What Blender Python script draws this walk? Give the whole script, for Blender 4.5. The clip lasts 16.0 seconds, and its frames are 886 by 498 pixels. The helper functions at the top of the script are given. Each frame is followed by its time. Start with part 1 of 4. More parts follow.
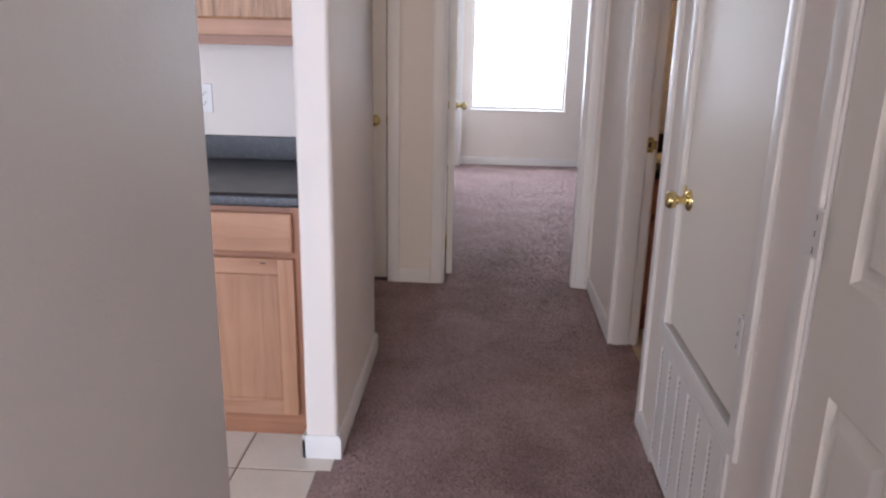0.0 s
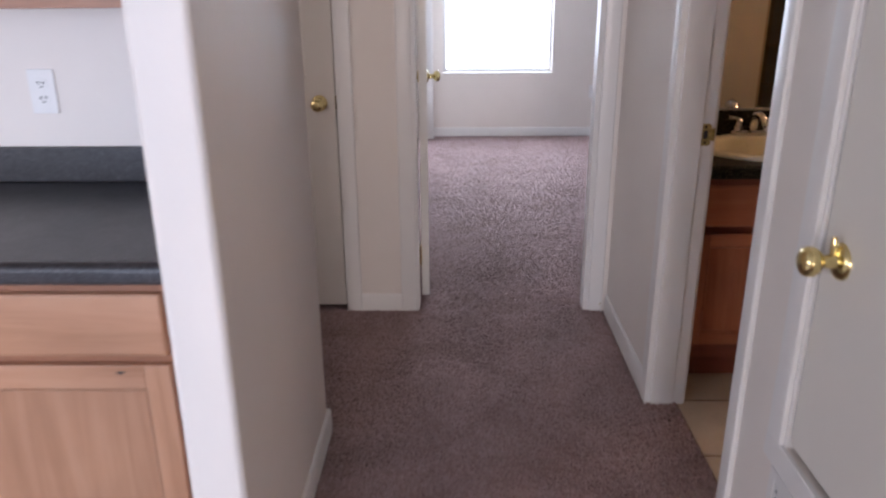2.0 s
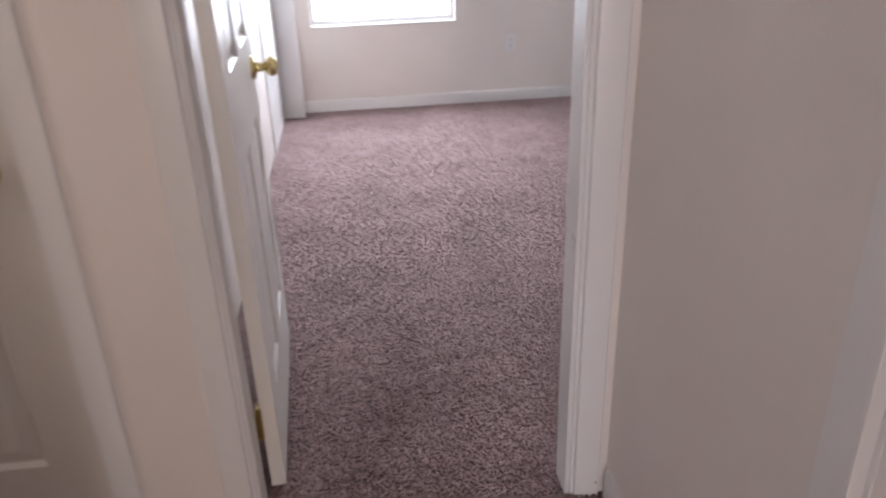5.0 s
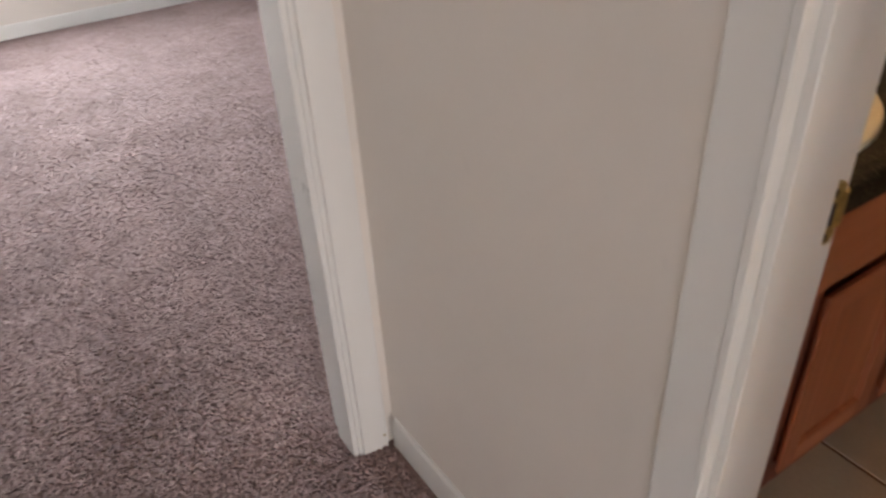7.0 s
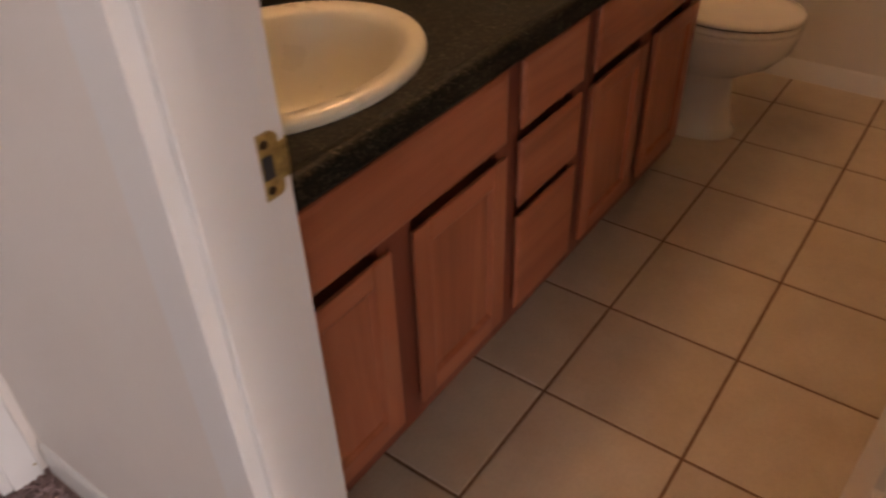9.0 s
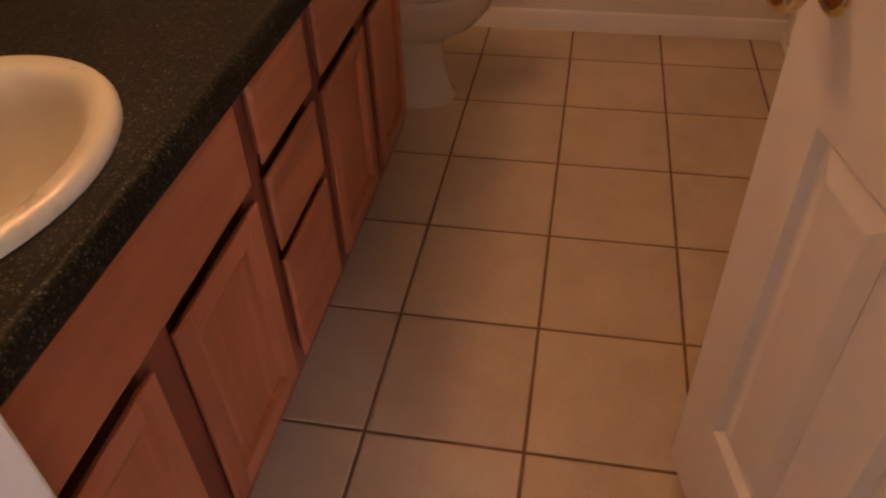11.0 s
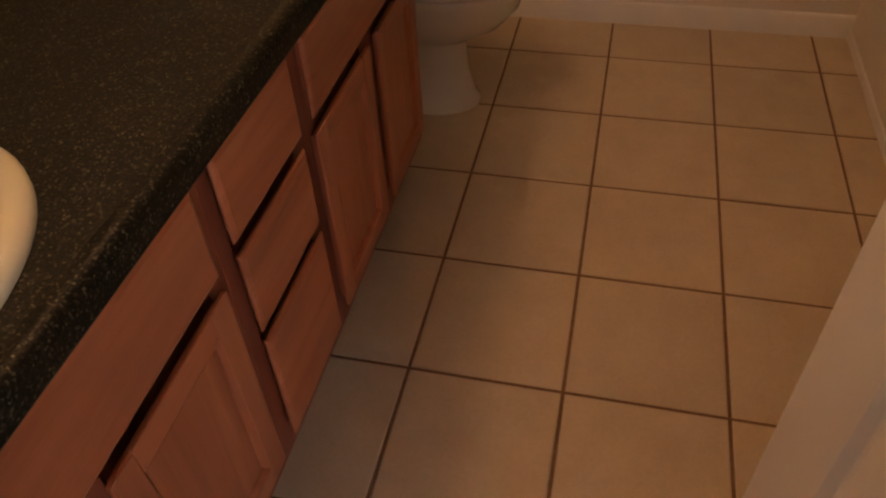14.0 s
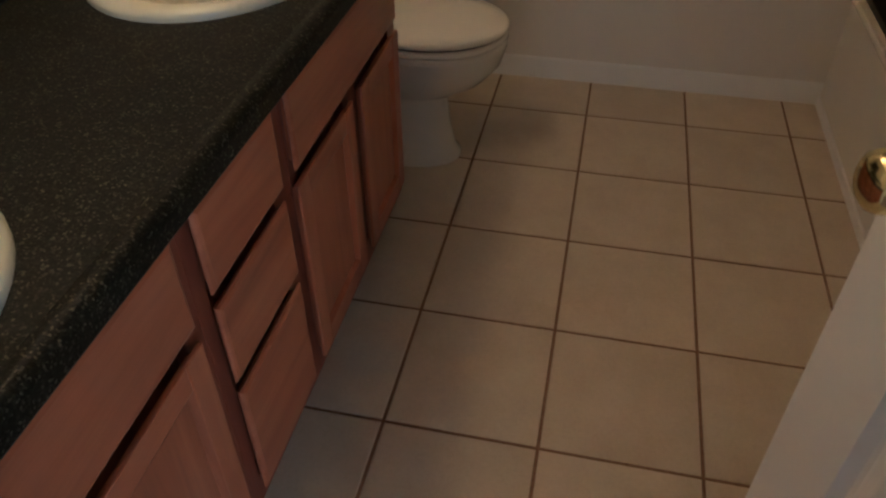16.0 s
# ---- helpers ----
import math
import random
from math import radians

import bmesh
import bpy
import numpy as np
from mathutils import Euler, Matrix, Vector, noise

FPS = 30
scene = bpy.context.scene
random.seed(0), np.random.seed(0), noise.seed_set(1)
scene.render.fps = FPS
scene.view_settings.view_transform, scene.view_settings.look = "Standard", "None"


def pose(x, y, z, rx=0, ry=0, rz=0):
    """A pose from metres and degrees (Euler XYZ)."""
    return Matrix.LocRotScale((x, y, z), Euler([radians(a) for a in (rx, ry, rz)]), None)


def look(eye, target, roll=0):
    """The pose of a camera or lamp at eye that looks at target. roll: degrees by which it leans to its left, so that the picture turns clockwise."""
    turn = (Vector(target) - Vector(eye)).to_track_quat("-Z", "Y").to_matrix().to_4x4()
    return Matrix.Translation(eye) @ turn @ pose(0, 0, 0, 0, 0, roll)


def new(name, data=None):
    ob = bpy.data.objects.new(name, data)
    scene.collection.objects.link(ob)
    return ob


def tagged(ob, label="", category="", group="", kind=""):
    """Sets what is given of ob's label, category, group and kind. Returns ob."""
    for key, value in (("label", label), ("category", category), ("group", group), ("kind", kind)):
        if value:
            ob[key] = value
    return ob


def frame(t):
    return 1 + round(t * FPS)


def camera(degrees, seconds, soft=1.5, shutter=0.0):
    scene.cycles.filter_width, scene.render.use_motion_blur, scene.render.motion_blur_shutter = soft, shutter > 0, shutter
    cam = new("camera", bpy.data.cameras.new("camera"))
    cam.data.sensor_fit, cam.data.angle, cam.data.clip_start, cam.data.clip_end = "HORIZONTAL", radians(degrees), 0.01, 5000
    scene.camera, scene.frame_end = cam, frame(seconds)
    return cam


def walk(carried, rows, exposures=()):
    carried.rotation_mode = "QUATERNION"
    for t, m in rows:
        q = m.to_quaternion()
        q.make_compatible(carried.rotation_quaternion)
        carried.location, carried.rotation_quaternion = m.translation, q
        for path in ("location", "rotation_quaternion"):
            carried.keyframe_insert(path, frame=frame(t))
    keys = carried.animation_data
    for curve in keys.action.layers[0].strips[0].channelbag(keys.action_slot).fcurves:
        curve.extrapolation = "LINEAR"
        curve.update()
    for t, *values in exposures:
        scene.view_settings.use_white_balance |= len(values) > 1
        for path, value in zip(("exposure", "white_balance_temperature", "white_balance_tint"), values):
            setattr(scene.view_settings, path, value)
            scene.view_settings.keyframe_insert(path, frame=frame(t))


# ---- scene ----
cam = camera(61.0, 16.0, soft=2.3, shutter=0.5)

PATH = [
    (0, (0.316, 0.113, 1.435), (0.221, 2.027, 0.863), 1.2),
    (0.5, (0.3, 0.185, 1.427), (0.235, 2.099, 0.85), 0.6),
    (1, (0.328, 0.442, 1.426), (0.233, 2.344, 0.818), 0.4),
    (1.5, (0.332, 0.758, 1.413), (0.206, 2.651, 0.781), 1.0),
    (2, (0.276, 1.132, 1.411), (0.245, 3.012, 0.73), -0.4),
    (2.5, (0.283, 1.452, 1.397), (0.297, 3.335, 0.723), 0.3),
    (3, (0.337, 1.814, 1.414), (0.297, 3.7, 0.75), 2.6),
    (3.2, (0.342, 1.934, 1.398), (0.309, 3.822, 0.739), 2.6),
    (5.3, (0.41, 2.945, 1.351), (0.732, 4.7, 0.447), -3.95),
    (5.5, (0.411, 3.02, 1.343), (0.835, 4.732, 0.402), -4.77),
    (6, (0.403, 3.145, 1.308), (0.988, 4.766, 0.294), -4.59),
    (6.5, (0.426, 3.127, 1.342), (1.129, 4.66, 0.267), -2.41),
    (7, (0.425, 3.126, 1.337), (1.309, 4.523, 0.212), -3.27),
    (7.5, (0.456, 3.077, 1.335), (1.443, 4.373, 0.176), -4.48),
    (8, (0.511, 3.026, 1.34), (1.585, 4.218, 0.145), -4.84),
    (8.5, (0.579, 2.988, 1.328), (1.74, 4.077, 0.117), -4.5),
    (9, (0.664, 2.943, 1.313), (1.925, 3.892, 0.084), -1.9),
    (9.5, (0.719, 2.929, 1.306), (2.054, 3.745, 0.061), -2.3),
    (10, (0.792, 2.991, 1.301), (2.203, 3.602, 0.023), -3.4),
    (10.2, (0.809, 3.019, 1.294), (2.248, 3.561, 0.015), -4.0),
    (12.3, (0.936, 3.135, 1.279), (2.411, 3.254, -0.066), 2.7),
    (12.5, (0.972, 3.123, 1.277), (2.434, 3.331, -0.071), 1.2),
    (13, (1.09, 3.105, 1.28), (2.507, 3.462, -0.085), 1.1),
    (13.5, (1.134, 3.103, 1.281), (2.518, 3.519, -0.101), -3.1),
    (14, (1.128, 3.117, 1.292), (2.517, 3.494, -0.096), -3.4),
    (14.5, (1.115, 3.113, 1.301), (2.522, 3.462, -0.077), -3.1),
    (15, (1.113, 3.113, 1.302), (2.552, 3.43, -0.05), -2.0),
    (15.5, (1.121, 3.119, 1.303), (2.588, 3.413, -0.024), -0.9),
    (16, (1.128, 3.119, 1.306), (2.615, 3.453, 0.01), -0.4),
]
EXPOSURE = [(0.0, -0.08, 6400, 18), (1.5, -0.06, 6050, 17), (3.2, 0.32, 6550, 22), (5.3, 0.12, 6600, 18), (6.5, 0.45, 6800, 9), (8.0, 0.52, 6900, 16),
            (9.0, 0.60, 7000, 20), (10.0, 0.70, 7350, 29), (12.5, 0.74, 7850, 35), (13.5, 0.62, 7650, 27), (14.5, 0.58, 7100, 14), (16.0, 0.52, 4750, -4)]
walk(cam, [(t, look(eye, target, roll)) for t, eye, target, roll in PATH], EXPOSURE)

# ---- light ----
world = bpy.data.worlds.new("sky")
scene.world = world
world.use_nodes = True
wn = world.node_tree
sky = wn.nodes.new("ShaderNodeTexSky")
sky.sky_type, sky.sun_disc = "NISHITA", False
sky.sun_elevation, sky.sun_rotation = radians(48), radians(200)
wn.nodes["Background"].inputs[1].default_value = 0.1
wn.links.new(sky.outputs[0], wn.nodes["Background"].inputs[0])
sun_data = bpy.data.lights.new("sun", "SUN")
sun_data.energy, sun_data.angle, sun_data.color = 3.0, radians(0.5), (1.0, 0.95, 0.88)
sun = new("sun", sun_data)
sun.matrix_world = pose(0, 0, 20, 42, 0, 20)


def opening_light(name, m, sx, sy, watts, color):
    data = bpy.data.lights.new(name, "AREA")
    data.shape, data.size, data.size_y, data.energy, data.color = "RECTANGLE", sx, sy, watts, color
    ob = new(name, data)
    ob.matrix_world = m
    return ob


opening_light("bedroom_window_light", look((0.666, 8.30, 1.30), (0.666, 4, 0.9)), 0.97, 1.44, 55, (0.77, 0.89, 1.0))
opening_light("patio_door_light", look((-1.7, -2.92, 1.1), (-1.7, 2, 0.9)), 1.9, 2.0, 140, (0.67, 0.81, 1.0))
opening_light("entry_window_light", look((0.45, -5.92, 1.2), (0.45, 2, 1.0)), 0.86, 1.78, 130, (1.0, 0.91, 0.83))
# Added lamp in an unseen west opening, brightening surfaces that face west.
opening_light("living_window_light", look((-3.27, -0.45, 1.3), (0, 0.9, 1.0)), 1.9, 1.4, 44, (0.86, 0.92, 1.0))
# Made-up lamp beside the alcove, lifting the closet door and east wall.
opening_light("alcove_window_light", look((-1.34, 3.48, 1.45), (0, 3.70, 1.2)), 0.22, 1.08, 3.4, (1.0, 0.88, 0.80))


# ---- materials ----
def material(name):
    m = bpy.data.materials.new(name)
    m.use_nodes = True
    return m, m.node_tree, m.node_tree.nodes["Principled BSDF"]


def coords(nt, scale=(1, 1, 1)):
    tc, mp = nt.nodes.new("ShaderNodeTexCoord"), nt.nodes.new("ShaderNodeMapping")
    mp.inputs["Scale"].default_value = scale
    nt.links.new(tc.outputs["Object"], mp.inputs["Vector"])
    return mp.outputs[0]


def noise_node(nt, vec, scale, detail=3, rough=0.55, distort=0.0):
    n = nt.nodes.new("ShaderNodeTexNoise")
    n.inputs["Scale"].default_value, n.inputs["Detail"].default_value = scale, detail
    n.inputs["Roughness"].default_value, n.inputs["Distortion"].default_value = rough, distort
    nt.links.new(vec, n.inputs["Vector"])
    return n.outputs[0]


def ramp(nt, fac, stops):
    r = nt.nodes.new("ShaderNodeValToRGB")
    el = r.color_ramp.elements
    while len(el) < len(stops):
        el.new(0.5)
    for e, (p, c) in zip(el, stops):
        e.position, e.color = p, (*c, 1)
    nt.links.new(fac, r.inputs[0])
    return r.outputs[0]


def mix(nt, fac, a, b, mode="MIX"):
    n = nt.nodes.new("ShaderNodeMix")
    n.data_type, n.blend_type = "RGBA", mode
    for sock, val in ((n.inputs[0], fac), (n.inputs[6], a), (n.inputs[7], b)):
        if isinstance(val, (int, float)):
            sock.default_value = val
        elif isinstance(val, tuple):
            sock.default_value = (*val, 1)
        else:
            nt.links.new(val, sock)
    return n.outputs[2]


def bump(nt, bsdf, height, strength, dist, after=None):
    b = nt.nodes.new("ShaderNodeBump")
    b.inputs["Strength"].default_value, b.inputs["Distance"].default_value = strength, dist
    nt.links.new(height, b.inputs["Height"])
    if after:
        nt.links.new(after, b.inputs["Normal"])
    nt.links.new(b.outputs[0], bsdf.inputs["Normal"])
    return b.outputs[0]


def value_map(nt, fac, lo, hi):
    m = nt.nodes.new("ShaderNodeMapRange")
    m.inputs["To Min"].default_value, m.inputs["To Max"].default_value = lo, hi
    nt.links.new(fac, m.inputs["Value"])
    return m.outputs[0]


def paint(name, color, rough, orange_peel=0.25, peel_scale=140, stain=0.06, brush=0.0):
    m, nt, b = material(name)
    v = coords(nt)
    big = noise_node(nt, v, 1.7, 4)
    scuff = noise_node(nt, v, 11, 5, 0.7)
    dark = tuple(c * (1 - 2 * stain) for c in color)
    c1 = ramp(nt, big, [(0.3, tuple(c * (1 - stain) for c in color)), (0.7, color)])
    c2 = ramp(nt, scuff, [(0.24, (1, 1, 1)), (0.36, (0, 0, 0))])
    nt.links.new(mix(nt, mix(nt, 0.5, (0, 0, 0), c2), c1, dark), b.inputs["Base Color"])
    nt.links.new(value_map(nt, scuff, rough - 0.08, rough + 0.1), b.inputs["Roughness"])
    peel = noise_node(nt, v, peel_scale, 2, 0.5)
    out = bump(nt, b, peel, orange_peel, 0.0012)
    bump(nt, b, big, 0.12, 0.02, out)
    if brush:
        grain = noise_node(nt, coords(nt, (260, 260, 5)), 1, 2)
        bump(nt, b, grain, brush, 0.0008, out)
    return m


def wood(name, dark, mid, light, grain_axis, rough=0.38, figure=0.55, pore=0.28):
    m, nt, b = material(name)
    s = {"x": (2.2, 26, 26), "y": (26, 2.2, 26), "z": (26, 26, 2.2)}[grain_axis]
    s2 = {"x": (6, 420, 420), "y": (420, 6, 420), "z": (420, 420, 6)}[grain_axis]
    info = nt.nodes.new("ShaderNodeObjectInfo")
    tc = nt.nodes.new("ShaderNodeTexCoord")
    off = nt.nodes.new("ShaderNodeVectorMath")
    off.operation = "MULTIPLY_ADD"
    nt.links.new(info.outputs["Random"], off.inputs[0])
    off.inputs[1].default_value = (7.3, 3.1, 5.7)
    nt.links.new(tc.outputs["Object"], off.inputs[2])

    def scaled(sc):
        mp = nt.nodes.new("ShaderNodeMapping")
        mp.inputs["Scale"].default_value = sc
        nt.links.new(off.outputs[0], mp.inputs["Vector"])
        return mp.outputs[0]

    rings = noise_node(nt, scaled(s), figure, 5, 0.6, 1.4)
    pores = noise_node(nt, scaled(s2), 0.5, 2, 0.6)
    blotch = noise_node(nt, scaled((1, 1, 1)), 3.0, 3)
    base = ramp(nt, rings, [(0.25, dark), (0.48, mid), (0.75, light)])
    streak = ramp(nt, pores, [(0.35, (0.72, 0.66, 0.6)), (0.6, (1, 1, 1))])
    blot = ramp(nt, blotch, [(0.3, (0.86, 0.82, 0.8)), (0.7, (1.06, 1.04, 1.02))])
    tone = value_map(nt, info.outputs["Random"], 0.94, 1.05)
    c = mix(nt, pore, base, streak, "MULTIPLY")
    c = mix(nt, 1.0, c, blot, "MULTIPLY")
    hsv = nt.nodes.new("ShaderNodeHueSaturation")
    nt.links.new(tone, hsv.inputs["Value"])
    nt.links.new(c, hsv.inputs["Color"])
    nt.links.new(hsv.outputs[0], b.inputs["Base Color"])
    nt.links.new(value_map(nt, pores, rough - 0.05, rough + 0.14), b.inputs["Roughness"])
    bump(nt, b, pores, 0.1, 0.0005)
    return m


def laminate(name, rough=0.3, k=1.0, spec=0.3, fleck=0.15, size=330, tint=1.0):
    m, nt, b = material(name)
    v = coords(nt)
    vor = nt.nodes.new("ShaderNodeTexVoronoi")
    vor.inputs["Scale"].default_value = size
    nt.links.new(v, vor.inputs["Vector"])
    spk = ramp(nt, vor.outputs["Color"], [(0.0, (0.006, 0.0055, 0.005)), (0.45, (0.013, 0.012, 0.0108)), (0.74, (0.034, 0.031, 0.027)), (0.93, (fleck, fleck * 0.92, fleck * 0.79))])
    spk = mix(nt, 1.0, spk, (k, k * 1.01, k * tint), "MULTIPLY")
    cloud = ramp(nt, noise_node(nt, v, 38, 4, 0.65), [(0.3, (0.55, 0.57, 0.56)), (0.7, (1.25, 1.22, 1.15))])
    nt.links.new(mix(nt, 1.0, spk, cloud, "MULTIPLY"), b.inputs["Base Color"])
    nt.links.new(value_map(nt, noise_node(nt, v, 9, 4), rough - 0.06, rough + 0.12), b.inputs["Roughness"])
    b.inputs["Specular IOR Level"].default_value = spec
    bump(nt, b, noise_node(nt, v, 500, 1), 0.12, 0.0005)
    return m


def carpet_material(name):
    m, nt, b = material(name)
    v = coords(nt)
    fib = noise_node(nt, v, 230, 3, 0.7)
    tuft = noise_node(nt, v, 75, 4, 0.7)
    lay = noise_node(nt, v, 3.2, 4, 0.6, 0.6)
    c = ramp(nt, tuft, [(0.3, (0.205, 0.138, 0.128)), (0.5, (0.275, 0.190, 0.178)), (0.72, (0.36, 0.255, 0.24))])
    c = mix(nt, 0.7, c, ramp(nt, fib, [(0.3, (0.62, 0.58, 0.57)), (0.7, (1.3, 1.27, 1.25))]), "MULTIPLY")
    c = mix(nt, 1.0, c, ramp(nt, lay, [(0.32, (0.78, 0.76, 0.76)), (0.68, (1.12, 1.12, 1.13))]), "MULTIPLY")
    nt.links.new(c, b.inputs["Base Color"])
    b.inputs["Roughness"].default_value = 0.95
    b.inputs["Specular IOR Level"].default_value = 0.1
    b.inputs["Sheen Weight"].default_value = 0.25
    b.inputs["Sheen Roughness"].default_value = 0.5
    out = bump(nt, b, tuft, 0.9, 0.006)
    bump(nt, b, fib, 0.7, 0.003, out)
    return m


def tuft_material(name):
    m, nt, b = material(name)
    geo = nt.nodes.new("ShaderNodeNewGeometry")
    lay = noise_node(nt, coords(nt), 3.2, 4, 0.6, 0.6)
    c = ramp(nt, geo.outputs["Random Per Island"], [(0.0, (0.300, 0.204, 0.195)), (0.4, (0.352, 0.246, 0.237)), (0.8, (0.388, 0.275, 0.266)), (1.0, (0.43, 0.315, 0.305))])
    c = mix(nt, 1.0, c, ramp(nt, lay, [(0.32, (0.78, 0.76, 0.76)), (0.68, (1.12, 1.12, 1.13))]), "MULTIPLY")
    nt.links.new(c, b.inputs["Base Color"])
    b.inputs["Roughness"].default_value = 0.9
    b.inputs["Specular IOR Level"].default_value = 0.15
    b.inputs["Sheen Weight"].default_value = 0.14
    b.inputs["Sheen Roughness"].default_value = 0.45
    return m


def tile_material(name, lo, hi, rough=0.33):
    m, nt, b = material(name)
    info = nt.nodes.new("ShaderNodeObjectInfo")
    tc = nt.nodes.new("ShaderNodeTexCoord")
    off = nt.nodes.new("ShaderNodeVectorMath")
    off.operation = "MULTIPLY_ADD"
    nt.links.new(info.outputs["Random"], off.inputs[0])
    off.inputs[1].default_value = (9.1, 4.7, 2.2)
    nt.links.new(tc.outputs["Object"], off.inputs[2])
    cloud = noise_node(nt, off.outputs[0], 7, 5, 0.6)
    fine = noise_node(nt, off.outputs[0], 120, 3, 0.7)
    c = ramp(nt, cloud, [(0.3, lo), (0.7, hi)])
    c = mix(nt, 0.5, c, ramp(nt, fine, [(0.3, (0.86, 0.84, 0.82)), (0.6, (1, 1, 1))]), "MULTIPLY")
    hsv = nt.nodes.new("ShaderNodeHueSaturation")
    nt.links.new(value_map(nt, info.outputs["Random"], 0.94, 1.05), hsv.inputs["Value"])
    nt.links.new(c, hsv.inputs["Color"])
    nt.links.new(hsv.outputs[0], b.inputs["Base Color"])
    nt.links.new(value_map(nt, cloud, rough - 0.08, rough + 0.12), b.inputs["Roughness"])
    out = bump(nt, b, cloud, 0.15, 0.004)
    bump(nt, b, fine, 0.1, 0.0005, out)
    return m


def plain(name, color, rough, metal=0.0, var=0.12, scale=30, coat=0.0):
    m, nt, b = material(name)
    v = coords(nt)
    n = noise_node(nt, v, scale, 4, 0.65)
    nt.links.new(ramp(nt, n, [(0.3, tuple(c * (1 - var) for c in color)), (0.7, color)]), b.inputs["Base Color"])
    nt.links.new(value_map(nt, n, max(rough - 0.05, 0.02), rough + 0.08), b.inputs["Roughness"])
    b.inputs["Metallic"].default_value = metal
    b.inputs["Coat Weight"].default_value = coat
    return m


WALL = paint("wall_paint", (0.80, 0.738, 0.686), 0.5, 0.35, 120)
BATHWALL = paint("bath_satin_paint", (0.72, 0.675, 0.62), 0.20, 0.12, 120)
CEIL = paint("ceiling_paint", (0.76, 0.74, 0.71), 0.8, 0.6, 60)
TRIM = paint("trim_paint", (0.77, 0.75, 0.73), 0.3, 0.08, 60, 0.03)
DOOR = paint("door_paint", (0.785, 0.745, 0.685), 0.33, 0.06, 60, 0.03, 0.25)
CARPET = carpet_material("carpet_pile")
TUFT = tuft_material("carpet_tuft")
OAK_TONES = ((0.35, 0.174, 0.094), (0.44, 0.232, 0.136), (0.50, 0.286, 0.180))
OAK_X = wood("light_oak_x", *OAK_TONES, "x", pore=0.18)
OAK_Z = wood("light_oak_z", *OAK_TONES, "z", pore=0.18)
FRAME_TONES = ((0.25, 0.105, 0.055), (0.33, 0.15, 0.082), (0.39, 0.19, 0.11))
FRAME_X = wood("reddish_oak_x", *FRAME_TONES, "x")
FRAME_Z = wood("reddish_oak_z", *FRAME_TONES, "z")
OAK_GRAIN = wood("strongly_grained_oak", (0.17, 0.075, 0.035), (0.48, 0.27, 0.145), (0.62, 0.39, 0.23), "z", figure=2.2, pore=0.5)
CHERRY_TONES = ((0.31, 0.092, 0.044), (0.43, 0.143, 0.070), (0.53, 0.200, 0.104))
CHERRY_X = wood("cherry_x", *CHERRY_TONES, "x", 0.33, 0.45, 0.24)
CHERRY_Z = wood("cherry_z", *CHERRY_TONES, "z", 0.33, 0.45, 0.24)
# Darker copy of the cherry; shade on recessed face frames is in its colour.
SHADED_CHERRY_TONES = ((0.17, 0.044, 0.025), (0.24, 0.066, 0.037), (0.31, 0.095, 0.054))
SHADED_CHERRY_X = wood("shaded_cherry_x", *SHADED_CHERRY_TONES, "x")
SHADED_CHERRY_Z = wood("shaded_cherry_z", *SHADED_CHERRY_TONES, "z")
LAMINATE = laminate("dark_speckled_laminate", 0.46, 0.62, 0.14, 0.17, 370, 0.82)
KITCHEN_TOP = laminate("blue_grey_speckled_laminate", 0.30, 1.3, 0.5, 0.06, 400, 1.4)
TILE = tile_material("beige_tile", (0.52, 0.42, 0.31), (0.62, 0.52, 0.40))
KTILE = tile_material("pale_tile", (0.66, 0.61, 0.54), (0.74, 0.69, 0.62))
GROUT = plain("brown_grout", (0.24, 0.135, 0.075), 0.9, 0, 0.35, 60)
BRASS = plain("polished_brass", (0.84, 0.70, 0.34), 0.12, 1.0, 0.15, 40)
OLD_BRASS = plain("worn_brass", (0.52, 0.38, 0.15), 0.34, 1.0, 0.45, 60)
STRIKE_BRASS = plain("tarnished_plate_brass", (0.60, 0.47, 0.19), 0.38, 0.85, 0.55, 110)
CHROME = plain("chrome", (0.58, 0.58, 0.59), 0.06, 1.0, 0.08, 40)
PORCELAIN = plain("porcelain", (0.80, 0.76, 0.68), 0.12, 0, 0.04, 8, 0.4)
CREAM = plain("cream_basin", (0.71, 0.685, 0.55), 0.27, 0, 0.05, 8, 0.12)
PLASTIC = plain("white_plastic", (0.80, 0.79, 0.78), 0.35, 0, 0.05, 20)
DARK = plain("dark_void", (0.02, 0.018, 0.016), 0.8)
RUBBER = plain("dark_slot", (0.03, 0.028, 0.026), 0.6)
TUB = plain("tub_acrylic", (0.66, 0.62, 0.55), 0.25, 0, 0.05, 6, 0.2)
APRON = paint("apron_enamel", (0.66, 0.62, 0.55), 0.35, 0.03, 40, 0.02)
SURROUND = plain("tan_surround", (0.42, 0.33, 0.23), 0.3, 0, 0.10, 5)
BRONZE = plain("dark_bronze", (0.10, 0.075, 0.05), 0.35, 1.0, 0.2, 40)
TINTED = plain("tinted_glass", (0.045, 0.038, 0.030), 0.3, 0, 0.15, 25)
CONCRETE = plain("pale_concrete", (0.5, 0.48, 0.45), 0.9, 0, 0.2, 3)
MIRROR, _nt, _b = material("mirror_glass")
_b.inputs["Base Color"].default_value, _b.inputs["Metallic"].default_value, _b.inputs["Roughness"].default_value = (0.88, 0.9, 0.89, 1), 1, 0.015
BULB, _nt, _b = material("lit_bulb")
_b.inputs["Base Color"].default_value = (0.9, 0.85, 0.75, 1)
_b.inputs["Emission Color"].default_value, _b.inputs["Emission Strength"].default_value = (1.0, 0.58, 0.28, 1), 44
GLASS, _nt, _b = material("window_glass")
